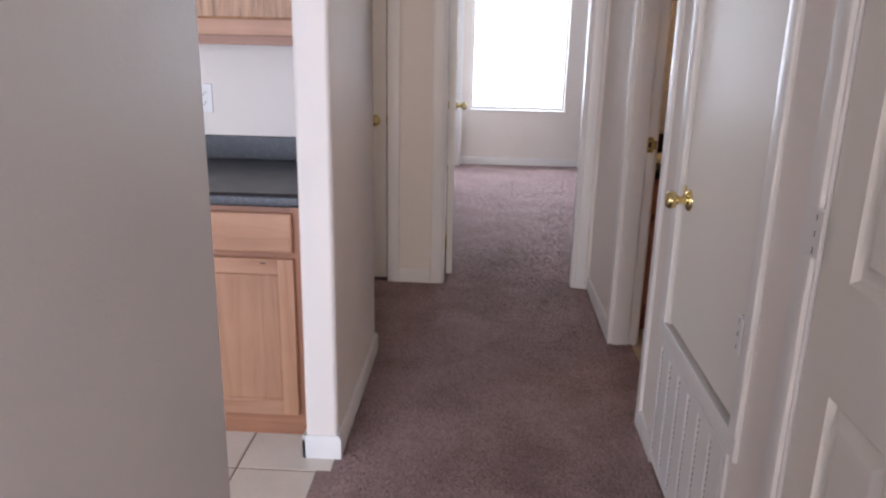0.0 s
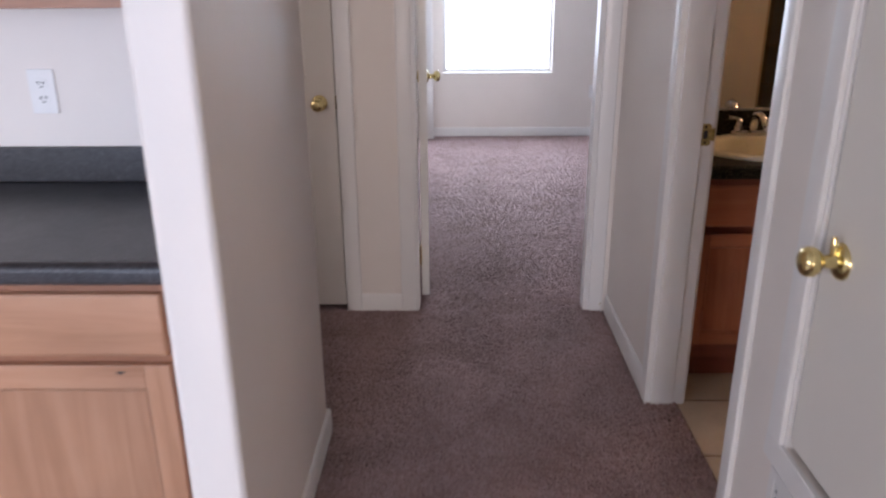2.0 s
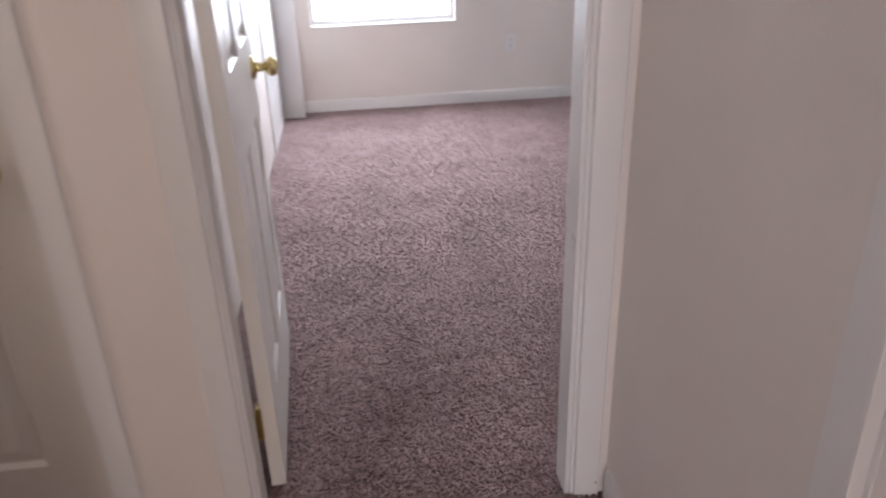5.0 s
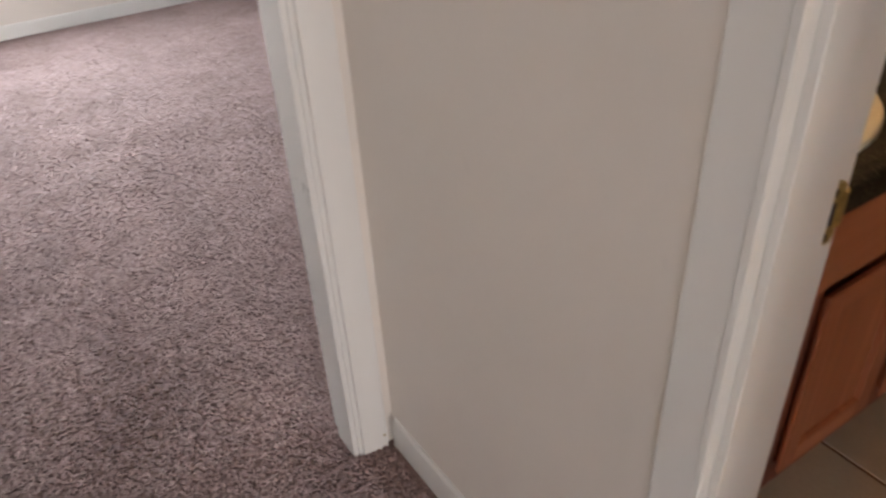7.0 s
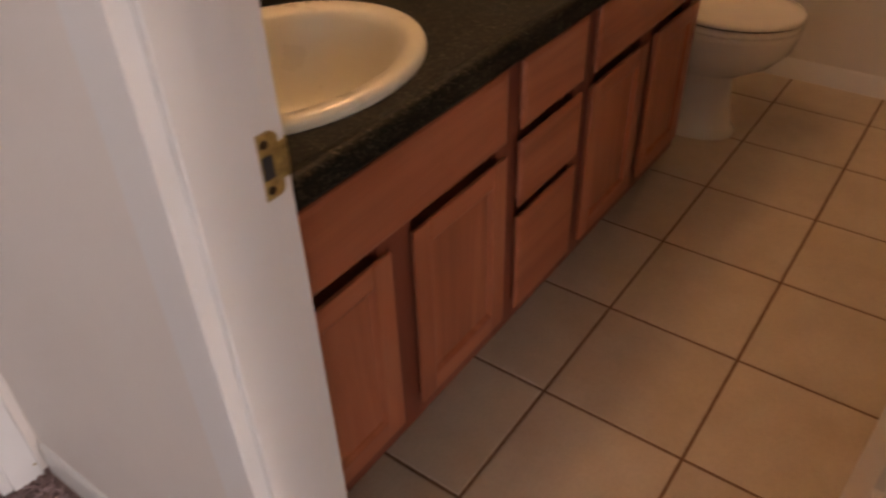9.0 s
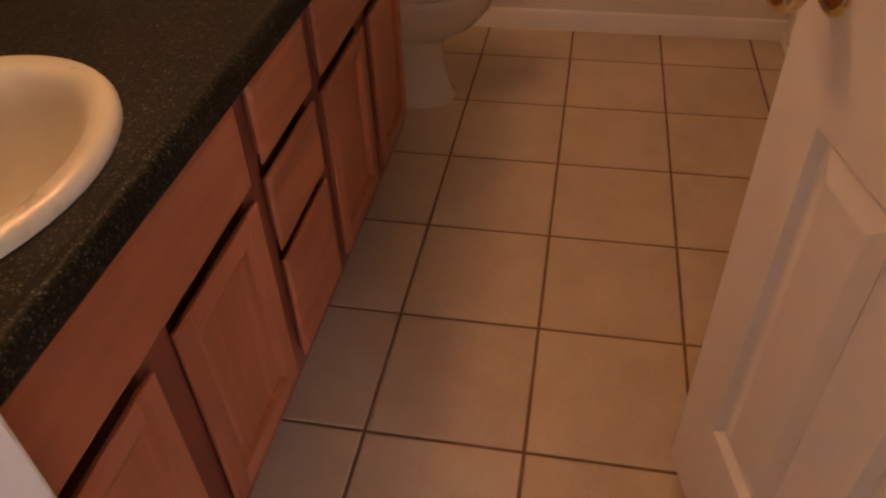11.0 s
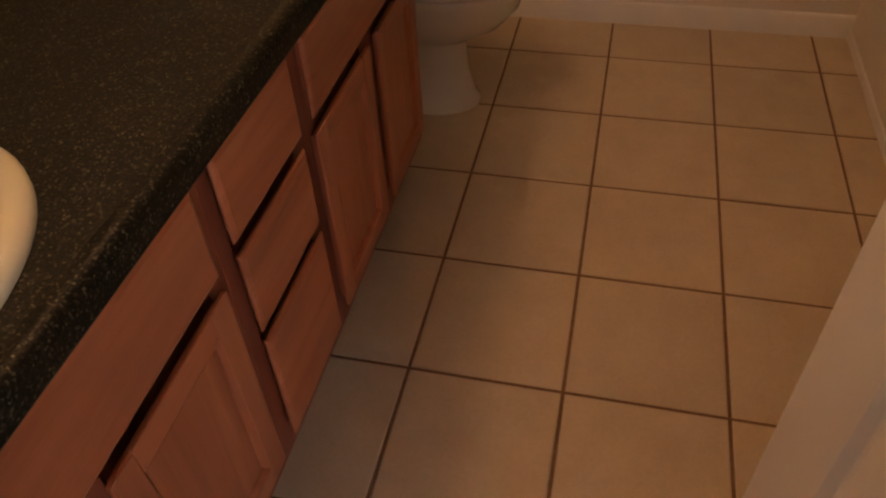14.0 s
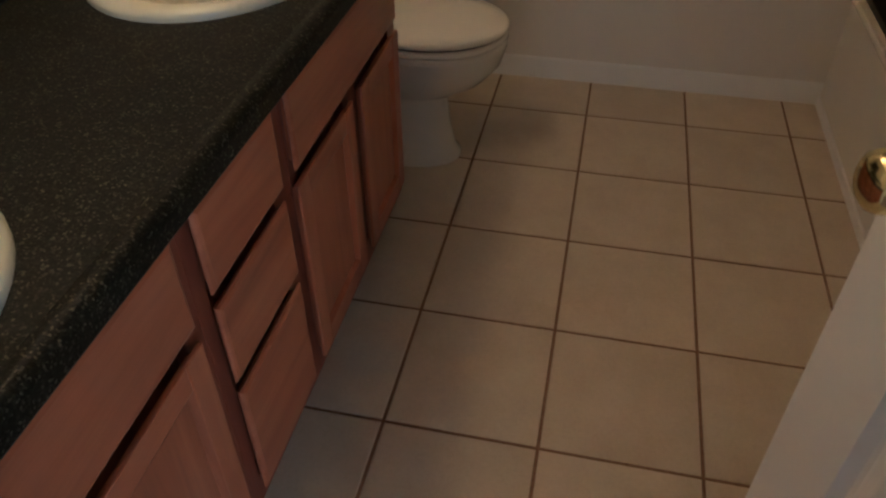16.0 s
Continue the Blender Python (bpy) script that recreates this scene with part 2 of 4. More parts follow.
_b.inputs["Transmission Weight"].default_value, _b.inputs["Roughness"].default_value, _b.inputs["IOR"].default_value = 1, 0.0, 1.1

# ---- building blocks ----
ORIGIN = {}


def box(bm, x0, x1, y0, y1, z0, z1, bevel=0.0, seg=2):
    vs = bmesh.ops.create_cube(bm, size=1, matrix=Matrix.Translation(((x0 + x1) / 2, (y0 + y1) / 2, (z0 + z1) / 2))
                               @ Matrix.Diagonal((abs(x1 - x0), abs(y1 - y0), abs(z1 - z0), 1)))["verts"]
    if bevel:
        edges = list({e for v in vs for e in v.link_edges})
        bmesh.ops.bevel(bm, geom=edges, offset=bevel, segments=seg, affect="EDGES", profile=0.5)
    return bm


def boxes(*specs, bevel=0.0):
    bm = bmesh.new()
    for s in specs:
        box(bm, *s, bevel=bevel)
    return bm


def rings(bm, loops, cap_start=True, cap_end=True):
    """Skins closed loops of points, each with the same count."""
    vs = [[bm.verts.new(p) for p in loop] for loop in loops]
    n = len(vs[0])
    for a, b in zip(vs, vs[1:]):
        for i in range(n):
            bm.faces.new((a[i], a[(i + 1) % n], b[(i + 1) % n], b[i]))
    if cap_start:
        bm.faces.new(list(reversed(vs[0])))
    if cap_end:
        bm.faces.new(vs[-1])
    bmesh.ops.recalc_face_normals(bm, faces=bm.faces)
    return bm


def oval(cx, cy, rx, ry, z, n=40, front=1.0):
    out = []
    for i in range(n):
        a = 2 * math.pi * i / n
        s = math.sin(a)
        out.append((cx + rx * math.cos(a), cy + ry * s * (front if s < 0 else 1.0), z))
    return out


def lathe(bm, profile, m=Matrix(), n=24):
    """Turns (radius, height) pairs about the local z axis."""
    loops = [[m @ Vector((r * math.cos(2 * math.pi * i / n), r * math.sin(2 * math.pi * i / n), h)) for i in range(n)] for r, h in profile]
    return rings(bm, loops)


def tube(bm, pts, radius, n=20):
    pts = [Vector(p) for p in pts]
    loops = []
    for i, p in enumerate(pts):
        d = (pts[min(i + 1, len(pts) - 1)] - pts[max(i - 1, 0)]).normalized()
        side = d.orthogonal().normalized() if i == 0 else (side - d * side.dot(d)).normalized()
        up = d.cross(side)
        r = radius[i] if isinstance(radius, (list, tuple)) else radius
        loops.append([p + side * r * math.cos(2 * math.pi * k / n) + up * r * math.sin(2 * math.pi * k / n) for k in range(n)])
    return rings(bm, loops)


def extrude_profile(bm, profile, axis, a, b):
    """A closed 2D outline drawn out from a to b along the axis; the outline holds the two other axes in order."""
    def p3(u, v, w):
        return {"x": (w, u, v), "y": (u, w, v), "z": (u, v, w)}[axis]
    return rings(bm, [[p3(u, v, w) for u, v in profile] for w in (a, b)])


def shade(ob, angle=20):
    for p in ob.data.polygons:
        p.use_smooth = True
    ob.data.set_sharp_from_angle(angle=radians(angle))


def part(name, bm, mat, parent=None, label="", smooth=True, local=False):
    me = bpy.data.meshes.new(name)
    o = Vector(ORIGIN.get(parent, (0, 0, 0))) if parent and not local else Vector((0, 0, 0))
    if o.length:
        bmesh.ops.translate(bm, vec=-o, verts=bm.verts)
    bmesh.ops.recalc_face_normals(bm, faces=bm.faces)
    bm.to_mesh(me)
    bm.free()
    me.materials.append(mat)
    ob = new(name, me)
    if smooth:
        shade(ob)
    if parent:
        ob.parent = parent
        ORIGIN[ob] = ORIGIN.get(parent, (0, 0, 0))
    if label:
        tagged(ob, label)
    return ob


def thing(name, at, label, category, group="", kind="", m=None):
    ob = new(name)
    ob.empty_display_size = 0.05
    ob.matrix_world = m if m else Matrix.Translation(at)
    ORIGIN[ob] = tuple(at)
    return tagged(ob, label, category, group, kind)


def structure(name, bm, mat, label, category, smooth=True):
    return tagged(part(name, bm, mat, None, "", smooth), label, category, "", "structure")


# ---- shell of the rooms ----
H = 2.44
HALL_X0, HALL_X1 = -0.140, 0.950
END_Y = 4.212
WALLTXT = "off-white painted drywall with light orange-peel texture"


def wall_boxes(name, label, *specs):
    return structure(name, boxes(*specs), WALL, label, "wall")


def bath_wall(name, label, *specs):
    return structure(name, boxes(*specs), BATHWALL, label, "wall")


def bullnose(bm, x0, x1, y0, y1, z0, z1, r, corners):
    """An upright slab with rounded corners; corners names those to round: sw se ne nw."""
    out = []
    for key, cx, cy, a0 in (("sw", x0, y0, 180), ("se", x1, y0, 270), ("ne", x1, y1, 0), ("nw", x0, y1, 90)):
        if key in corners:
            ox, oy = (cx + r if cx == x0 else cx - r), (cy + r if cy == y0 else cy - r)
            for k in range(7):
                a = radians(a0 + 15 * k)
                out.append((ox + r * math.cos(a), oy + r * math.sin(a)))
        else:
            out.append((cx, cy))
    return extrude_profile(bm, out, "z", z0, z1)


structure("wall_stub", bullnose(bmesh.new(), -0.252, HALL_X0, 2.365, 3.255, 0, H, 0.018, ("sw", "se", "ne")), WALL,
          "off-white wall end with rounded bullnose corners beside the kitchen", "wall")
structure("wall_entry", bullnose(bmesh.new(), -0.225, -0.103, -0.9, 1.245, 0, H, 0.018, ("ne", "nw", "se", "sw")), WALL,
          "off-white entry wall with rounded bullnose corner", "wall")
wall_boxes("wall_kitchen_back", WALLTXT + " behind the kitchen counter", (-3.3, -0.252, 3.12, 3.24, 0, H))
# Unseen opening, added so a lamp can brighten the hall's west-facing surfaces.
wall_boxes("wall_kitchen_west", WALLTXT + " with a window opening", (-3.42, -3.3, -3.12, -1.4, 0, H), (-3.42, -3.3, -1.4, 0.5, 0, 0.6), (-3.42, -3.3, -1.4, 0.5, 2.0, H),
           (-3.42, -3.3, 0.5, 3.24, 0, H))
# right side of the hall, with the bathroom doorway, the closet niche and the second door
BATH_Y0, BATH_Y1, DOOR_H = 2.700, 3.442, 2.04
FURN_Y0, FURN_Y1, FURN_Z0 = 1.755, 2.430, 0.52
D2_Y0, D2_Y1 = 0.70, 1.475
WX0, WX1 = 0.938, 1.072
wall_boxes("wall_east_hall", WALLTXT + " along the hall with door openings",
           (WX0, WX1, -6.0, D2_Y0, 0, H), (WX0, WX1, D2_Y0, D2_Y1, DOOR_H, H),
           (WX0, WX1, D2_Y1, FURN_Y0, 0, H), (WX0, WX1, FURN_Y0, FURN_Y1, DOOR_H, H), (WX0, WX1, FURN_Y0, FURN_Y1, 0, FURN_Z0),
           (WX0, WX1, FURN_Y1, BATH_Y0, 0, H), (WX0, WX1, BATH_Y0, BATH_Y1, DOOR_H, H),
           (HALL_X1, WX1, BATH_Y1, END_Y, 0, H))
# end wall of the hall with the closet and bedroom openings
CL_X0, CL_X1, BD_X0, BD_X1 = -0.812, -0.195, 0.102, 0.868
WY1 = END_Y + 0.118
wall_boxes("wall_hall_end", WALLTXT + " with a closet door and a bedroom doorway",
           (-1.3, CL_X0, END_Y, WY1, 0, H), (CL_X0, CL_X1, END_Y, WY1, DOOR_H, H), (CL_X1, BD_X0, END_Y, WY1, 0, H),
           (BD_X0, BD_X1, END_Y, WY1, DOOR_H, H), (BD_X1, 3.78, END_Y, WY1, 0, H))
wall_boxes("wall_closet_back", WALLTXT + " at the back of the closet", (-1.3, -0.19, 4.9, 5.0, 0, H))
# The slot in this unseen wall is invented for the alcove lamp.
wall_boxes("wall_alcove_west", WALLTXT + " with a narrow unseen opening added to let lamp light into the alcove", (-1.42, -1.3, 3.12, 3.36, 0, H), (-1.42, -1.3, 3.36, 3.60, 0, 0.9),
           (-1.42, -1.3, 3.36, 3.60, 2.0, H), (-1.42, -1.3, 3.60, 5.0, 0, H))
# bedroom
WIN_X0, WIN_X1, WIN_Z0, WIN_Z1, FAR_Y = 0.172, 1.161, 0.575, 2.03, 8.13
wall_boxes("wall_bedroom_far", WALLTXT + " with a window opening",
           (-0.19, WIN_X0, FAR_Y, FAR_Y + 0.14, 0, H), (WIN_X0, WIN_X1, FAR_Y, FAR_Y + 0.14, 0, WIN_Z0),
           (WIN_X0, WIN_X1, FAR_Y, FAR_Y + 0.14, WIN_Z1, H), (WIN_X1, 3.9, FAR_Y, FAR_Y + 0.14, 0, H))
wall_boxes("wall_bedroom_west", WALLTXT + " beside the open bedroom door", (-0.19, -0.07, WY1, FAR_Y, 0, H), (-0.07, 0.07, 8.0, FAR_Y, 0, H))
wall_boxes("wall_bedroom_east", WALLTXT + " closing the bedroom", (3.78, 3.9, END_Y, FAR_Y, 0, H))
# bathroom
BX1, BY1, TUB_Y = 3.655, 4.10, 2.36
bath_wall("wall_bath_back", "tan-lit painted drywall behind the vanity", (WX1, BX1, BY1, END_Y, 0, H))
bath_wall("wall_bath_east", "off-white painted drywall beside the toilet", (BX1, BX1 + 0.12, 1.45, END_Y, 0, H))
bath_wall("wall_bath_south", "off-white painted drywall behind the bathroom door", (WX1, 2.13, TUB_Y - 0.12, TUB_Y, 0, H))
bath_wall("wall_tub_back", "off-white painted drywall behind the tub", (2.01, BX1, 1.45, 1.57, 0, H))
bath_wall("wall_tub_end", "off-white painted drywall at the end of the tub", (2.01, 2.13, 1.57, TUB_Y - 0.12, 0, H))
wall_boxes("wall_furnace_closet", "unpainted closet lining behind the short door", (WX1, 1.9, 1.5, 1.56, 0, H), (1.84, 1.9, 1.56, TUB_Y - 0.12, 0, H))
wall_boxes("wall_south", WALLTXT + " with a patio opening and an entry window", (-3.42, -2.65, -3.12, -3.0, 0, H), (-2.65, -0.75, -3.12, -3.0, 2.1, H),
           (-0.75, -0.63, -6.12, -3.0, 0, H),
           (-0.63, 0.0, -6.12, -6.0, 0, H), (0.0, 0.9, -6.12, -6.0, 0, 0.3), (0.0, 0.9, -6.12, -6.0, 2.1, H), (0.9, WX1, -6.12, -6.0, 0, H))
structure("ceiling", boxes((-3.5, 4.0, -6.2, 8.3, H, H + 0.12)), CEIL, "white textured ceiling over all rooms", "ceiling")
structure("ground", boxes((-60, 60, -60, 60, -0.30, -0.20)), CONCRETE, "pale sunlit ground outside the windows", "ground")

# floors
floor_carpet = structure("floor_carpet", boxes((-0.2, WX0 + 0.02, -3.12, 3.24, -0.2, 0.0), (-0.75, WX0 + 0.02, -6.12, -3.12, -0.2, 0.0), (-3.3, -0.2, -3.12, 0.9, -0.2, 0.0),
                                               (-1.3, HALL_X1 + 0.01, 3.24, WY1, -0.2, 0.0), (WX0 + 0.02, 1.05, BATH_Y0, BATH_Y1, -0.2, -0.0005), (-1.3, 3.9, WY1, FAR_Y, -0.2, 0.0)),
                         CARPET, "mauve-brown cut-pile carpet running from hall to bedroom", "carpet", False)


def field(x, y, sx, sy, rng):
    """Smooth random values from 0 to 1 over the plan, with cells of sx by sy."""
    u, v = (x - x.min()) / sx, (y - y.min()) / sy
    grid = rng.random((int(u.max()) + 2, int(v.max()) + 2))
    i, j = u.astype(int), v.astype(int)
    fu, fv = u - i, v - j
    fu, fv = fu * fu * (3 - 2 * fu), fv * fv * (3 - 2 * fv)
    return (grid[i, j] * (1 - fu) + grid[i + 1, j] * fu) * (1 - fv) + (grid[i, j + 1] * (1 - fu) + grid[i + 1, j + 1] * fu) * fv


def carpet_tufts(x0, x1, y0, y1, step, rng):
    xs, ys = np.meshgrid(np.arange(x0, x1, step), np.arange(y0, y1, step))
    n = xs.size
    cx = xs.ravel() + rng.uniform(-step * 0.6, step * 0.6, n)
    cy = ys.ravel() + rng.uniform(-step * 0.6, step * 0.6, n)
    a = rng.uniform(0, 2 * math.pi, n)
    rough = np.interp(cy, (1.5, 3.4, 4.6, 5.4), (0.45, 0.5, 0.42, 0.0))
    r = rng.uniform(0.46, 0.76, n) * step * np.interp(cy, (3.0, 4.5, 5.6), (1.12, 1.2, 1.45))
    clump = field(cx, cy, 0.026, 0.011, rng)
    h = 0.0066 + 0.0062 * rough * (clump - 0.5) + rng.uniform(0, 0.0003 + 0.0032 * rough, n)
    lx = (field(cx, cy, 0.03, 0.02, rng) - 0.5) * 0.012 * rough + rng.normal(0, 0.0003 + 0.0028 * rough, n)
    ly = (field(cx, cy, 0.03, 0.02, rng) - 0.5) * 0.012 * rough + rng.normal(0, 0.0003 + 0.0028 * rough, n)
    v = np.zeros((n, 6, 3))
    for k in range(3):
        ang = a + k * 2 * math.pi / 3
        v[:, k] = np.stack((cx + r * np.cos(ang), cy + r * np.sin(ang), np.full(n, -0.001)), 1)
        v[:, 3 + k] = np.stack((cx + lx + r * 0.9 * np.cos(ang), cy + ly + r * 0.9 * np.sin(ang), h), 1)
    f = np.array([(0, 1, 4, 3), (1, 2, 5, 4), (2, 0, 3, 5)])
    quads = (np.arange(n)[:, None, None] * 6 + f[None]).reshape(-1, 4)
    tops = np.arange(n)[:, None] * 6 + np.array([3, 4, 5])[None]
    return v.reshape(-1, 3), quads, tops


rng = np.random.default_rng(4)
pile_v, pile_f, base_n = [], [], 0
for x0, x1, y0, y1, step in ((-0.12, 0.925, 1.9, 3.26, 0.0075), (-0.62, 0.925, 3.26, 4.2, 0.0074), (0.115, 0.86, 4.2, 4.34, 0.0074), (-0.05, 1.5, 4.34, 5.6, 0.0078),
                             (-0.06, 2.4, 5.6, 8.115, 0.0100), (-0.09, 0.925, 0.7, 1.9, 0.0088), (0.93, 1.045, 2.72, 3.43, 0.0075)):
    v, q, t3 = carpet_tufts(x0, x1, y0, y1, step, rng)
    pile_v.append(v)
    pile_f += (q + base_n).tolist() + (t3 + base_n).tolist()
    base_n += len(v)
pile_mesh = bpy.data.meshes.new("carpet_pile")
pile_mesh.from_pydata(np.concatenate(pile_v).tolist(), [], pile_f)
pile_mesh.materials.append(TUFT)
tagged(new("carpet_pile", pile_mesh), "mauve-brown twisted carpet tufts covering the hall floor", "carpet", "", "stuff")

structure("subfloor_bathroom", boxes((1.05, BX1, 1.57, BY1, -0.2, -0.0024)), GROUT, "brown grout bed under the bathroom tiles", "floor", False)
structure("subfloor_kitchen", boxes((-3.3, -0.2, 0.9, 3.12, -0.2, -0.0024)), GROUT, "brown grout bed under the kitchen tiles", "floor", False)


# ---- trim ----
def casing_leg(name, axis, fixed, out, a0, a1, z0, z1, outer=1):
    """One casing board with a softly rounded profile. axis: the wall's direction; fixed: the wall's face; out: +1 or -1 off it; outer: the thick edge's side."""
    wide = (a1 - a0) > (z1 - z0)
    lo, hi = (z0, z1) if wide else (a0, a1)
    w = hi - lo
    shape = [(0.0, 0.0), (0.0, 0.0085), (0.02, 0.0098), (0.06, 0.0106), (0.45, 0.0116), (0.86, 0.0126), (0.93, 0.0121), (0.98, 0.0098), (1.0, 0.0068), (1.0, 0.0)]
    prof = [((lo + u * w) if outer > 0 else (hi - u * w), fixed + out * v) for u, v in shape]
    bm = bmesh.new()
    if wide and axis == "y":
        extrude_profile(bm, [(v, u) for u, v in prof], "y", a0, a1)
    elif wide:
        extrude_profile(bm, [(v, u) for u, v in prof], "x", a0, a1)
    elif axis == "y":
        extrude_profile(bm, [(v, u) for u, v in prof], "z", z0, z1)
    else:
        extrude_profile(bm, prof, "z", z0, z1)
    return structure(name, bm, TRIM, "white semi-gloss door casing board", "trim")


def casing(axis, fixed, out, a0, a1, z0, z1, bottom=False, w=0.058, left=True, right=True):
    if left:
        casing_leg("trim", axis, fixed, out, a0 - w, a0, z0, z1, -1)
    if right:
        casing_leg("trim", axis, fixed, out, a1, a1 + w, z0, z1)
    casing_leg("trim", axis, fixed, out, a0 - w, a1 + w, z1, z1 + w)
    if bottom:
        casing_leg("trim", axis, fixed, out, a0 - w, a1 + w, z0 - w, z0, -1)


def jamb(axis, a0, a1, d0, d1, z0, z1, t=0.010, stop=None):
    """Lining boards inside an opening, with a door stop."""
    specs = []
    for s0, s1 in ((a0, a0 + t), (a1 - t, a1)):
        specs.append((s0, s1, d0, d1, z0, z1))
    specs.append((a0 + t, a1 - t, d0, d1, z1 - t, z1))
    if stop:
        specs += [(a0 + t, a0 + t + 0.008, *stop, z0, z1 - t), (a1 - t - 0.011, a1 - t, *stop, z0, z1 - t), (a0 + t + 0.011, a1 - t - 0.011, *stop, z1 - t - 0.011, z1 - t)]
    bm = bmesh.new()
    for s in specs:
        if axis == "x":
            box(bm, *s, bevel=0.0012, seg=1)
        else:
            box(bm, s[2], s[3], s[0], s[1], s[4], s[5], bevel=0.0012, seg=1)
    return structure("trim", bm, TRIM, "white semi-gloss door jamb lining with stop", "trim")


casing("y", HALL_X1, -1, BATH_Y1, BATH_Y1, 0, DOOR_H, left=False)
casing("y", WX0, -1, BATH_Y0, BATH_Y0, 0, DOOR_H, right=False)
jamb("y", BATH_Y0, BATH_Y1, WX0 - 0.001, WX1 + 0.001, 0, DOOR_H, stop=(0.956, 1.032))
casing("y", WX1, 1, BATH_Y0, BATH_Y1, 0, DOOR_H)
casing("y", WX0, -1, FURN_Y0, FURN_Y1, FURN_Z0, DOOR_H, bottom=True)
jamb("y", FURN_Y0, FURN_Y1, WX0 - 0.001, WX1, FURN_Z0, DOOR_H)
casing("y", WX0, -1, D2_Y0, D2_Y1, 0, DOOR_H)
jamb("y", D2_Y0, D2_Y1, WX0 - 0.001, WX1, 0, DOOR_H)
casing("x", END_Y, -1, CL_X0, CL_X1, 0, DOOR_H)
jamb("x", CL_X0, CL_X1, END_Y - 0.001, WY1, 0, DOOR_H)
casing("x", END_Y, -1, BD_X0, BD_X1, 0, DOOR_H, w=0.062)
jamb("x", BD_X0, BD_X1, END_Y - 0.001, WY1 + 0.001, 0, DOOR_H, stop=(END_Y + 0.002, END_Y + 0.078))
casing("x", WY1, 1, BD_X0, BD_X1, 0, DOOR_H, left=False)


def baseboard(axis, fixed, out, a0, a1, h=0.085, t=0.011):
    p = [(0, 0), (t, 0), (t, h - 0.016), (t * 0.75, h - 0.006), (t * 0.35, h), (0, h)]
    bm = extrude_profile(bmesh.new(), [(fixed + out * u, v) for u, v in p], "y" if axis == "y" else "x", a0, a1)
    return structure("baseboard", bm, TRIM, "white painted baseboard along the wall", "baseboard")


baseboard("y", HALL_X0, 1, 2.354, 3.266)
baseboard("x", 2.365, -1, -0.262, HALL_X0)
baseboard("x", 3.255, 1, -0.252, HALL_X0)
baseboard("y", -0.252, -1, 2.354, 2.496)
baseboard("y", -0.103, 1, -0.9, 1.256)
baseboard("x", 1.245, 1, -0.225, -0.103)
baseboard("y", HALL_X1, -1, BATH_Y1 + 0.058, END_Y - 0.018)
baseboard("y", WX0, -1, FURN_Y1, BATH_Y0 - 0.058)
baseboard("y", WX0, -1, D2_Y1 + 0.058, FURN_Y0)
baseboard("x", END_Y, -1, CL_X1 + 0.058, BD_X0 - 0.062)
baseboard("x", END_Y, -1, -1.3, CL_X0 - 0.058)
baseboard("x", 3.24, 1, -1.3, -0.252)
baseboard("x", FAR_Y, -1, 0.085, 3.78)
baseboard("x", WY1, 1, BD_X1 + 0.058, 3.78)
baseboard("y", BX1, -1, TUB_Y, 4.1, 0.078)
baseboard("x", TUB_Y, 1, WX1 + 0.02, 2.13, 0.078)
baseboard("x", BY1, -1, 2.76, BX1 - 0.011, 0.078)

# closet casing on the bedroom's side wall, near the far corner
casing_leg("trim", "x", 8.0, -1, -0.05, 0.085, 0, H)
casing_leg("trim", "y", -0.07, 1, 7.2, 7.99, 0, DOOR_H)


# ---- doors ----
def knob_set(parent, m, mat=BRASS, thumb=False, name="door_knob", label="polished brass round knob"):
    bm = bmesh.new()
    lathe(bm, [(0.0335, 0.0), (0.033, 0.005), (0.026, 0.010), (0.0135, 0.013), (0.0115, 0.032), (0.014, 0.037), (0.0225, 0.042), (0.0265, 0.050),
               (0.0270, 0.057), (0.0245, 0.065), (0.018, 0.070), (0.006, 0.0725)], m, 28)
    k = part(name, bm, mat, parent, label, local=True)
    shade(k, 60)
    if thumb:
        bm = bmesh.new()
        box(bm, -0.005, 0.005, -0.045, 0.004, 0.013, 0.022, bevel=0.003)
        bmesh.ops.transform(bm, matrix=m, verts=bm.verts)
        part("thumb_turn", bm, mat, k, local=True)
    return k


def hinge(parent, m, mat):
    bm = bmesh.new()
    lathe(bm, [(0.0055, -0.046), (0.0065, -0.044), (0.0065, 0.044), (0.0055, 0.046)], Matrix(), 12)
    for z in (-0.027, -0.009, 0.009, 0.027):
        lathe(bm, [(0.0069, z - 0.0008), (0.0069, z + 0.0008)], Matrix(), 12)
    box(bm, -0.026, 0.026, 0.004, 0.0065, -0.044, 0.044, bevel=0.001, seg=1)
    bmesh.ops.transform(bm, matrix=m, verts=bm.verts)
    h = part("hinge", bm, mat, parent, local=True)
    if mat == TRIM:
        bm = boxes(*((-0.0009, 0.0009, -0.0005, 0.0074, z - 0.006, z + 0.006) for z in (-0.031, 0.0, 0.031)))
        bmesh.ops.transform(bm, matrix=m, verts=bm.verts)
        part("seam", bm, RUBBER, h, "dark gaps between the painted knuckles", smooth=False, local=True)
    return h


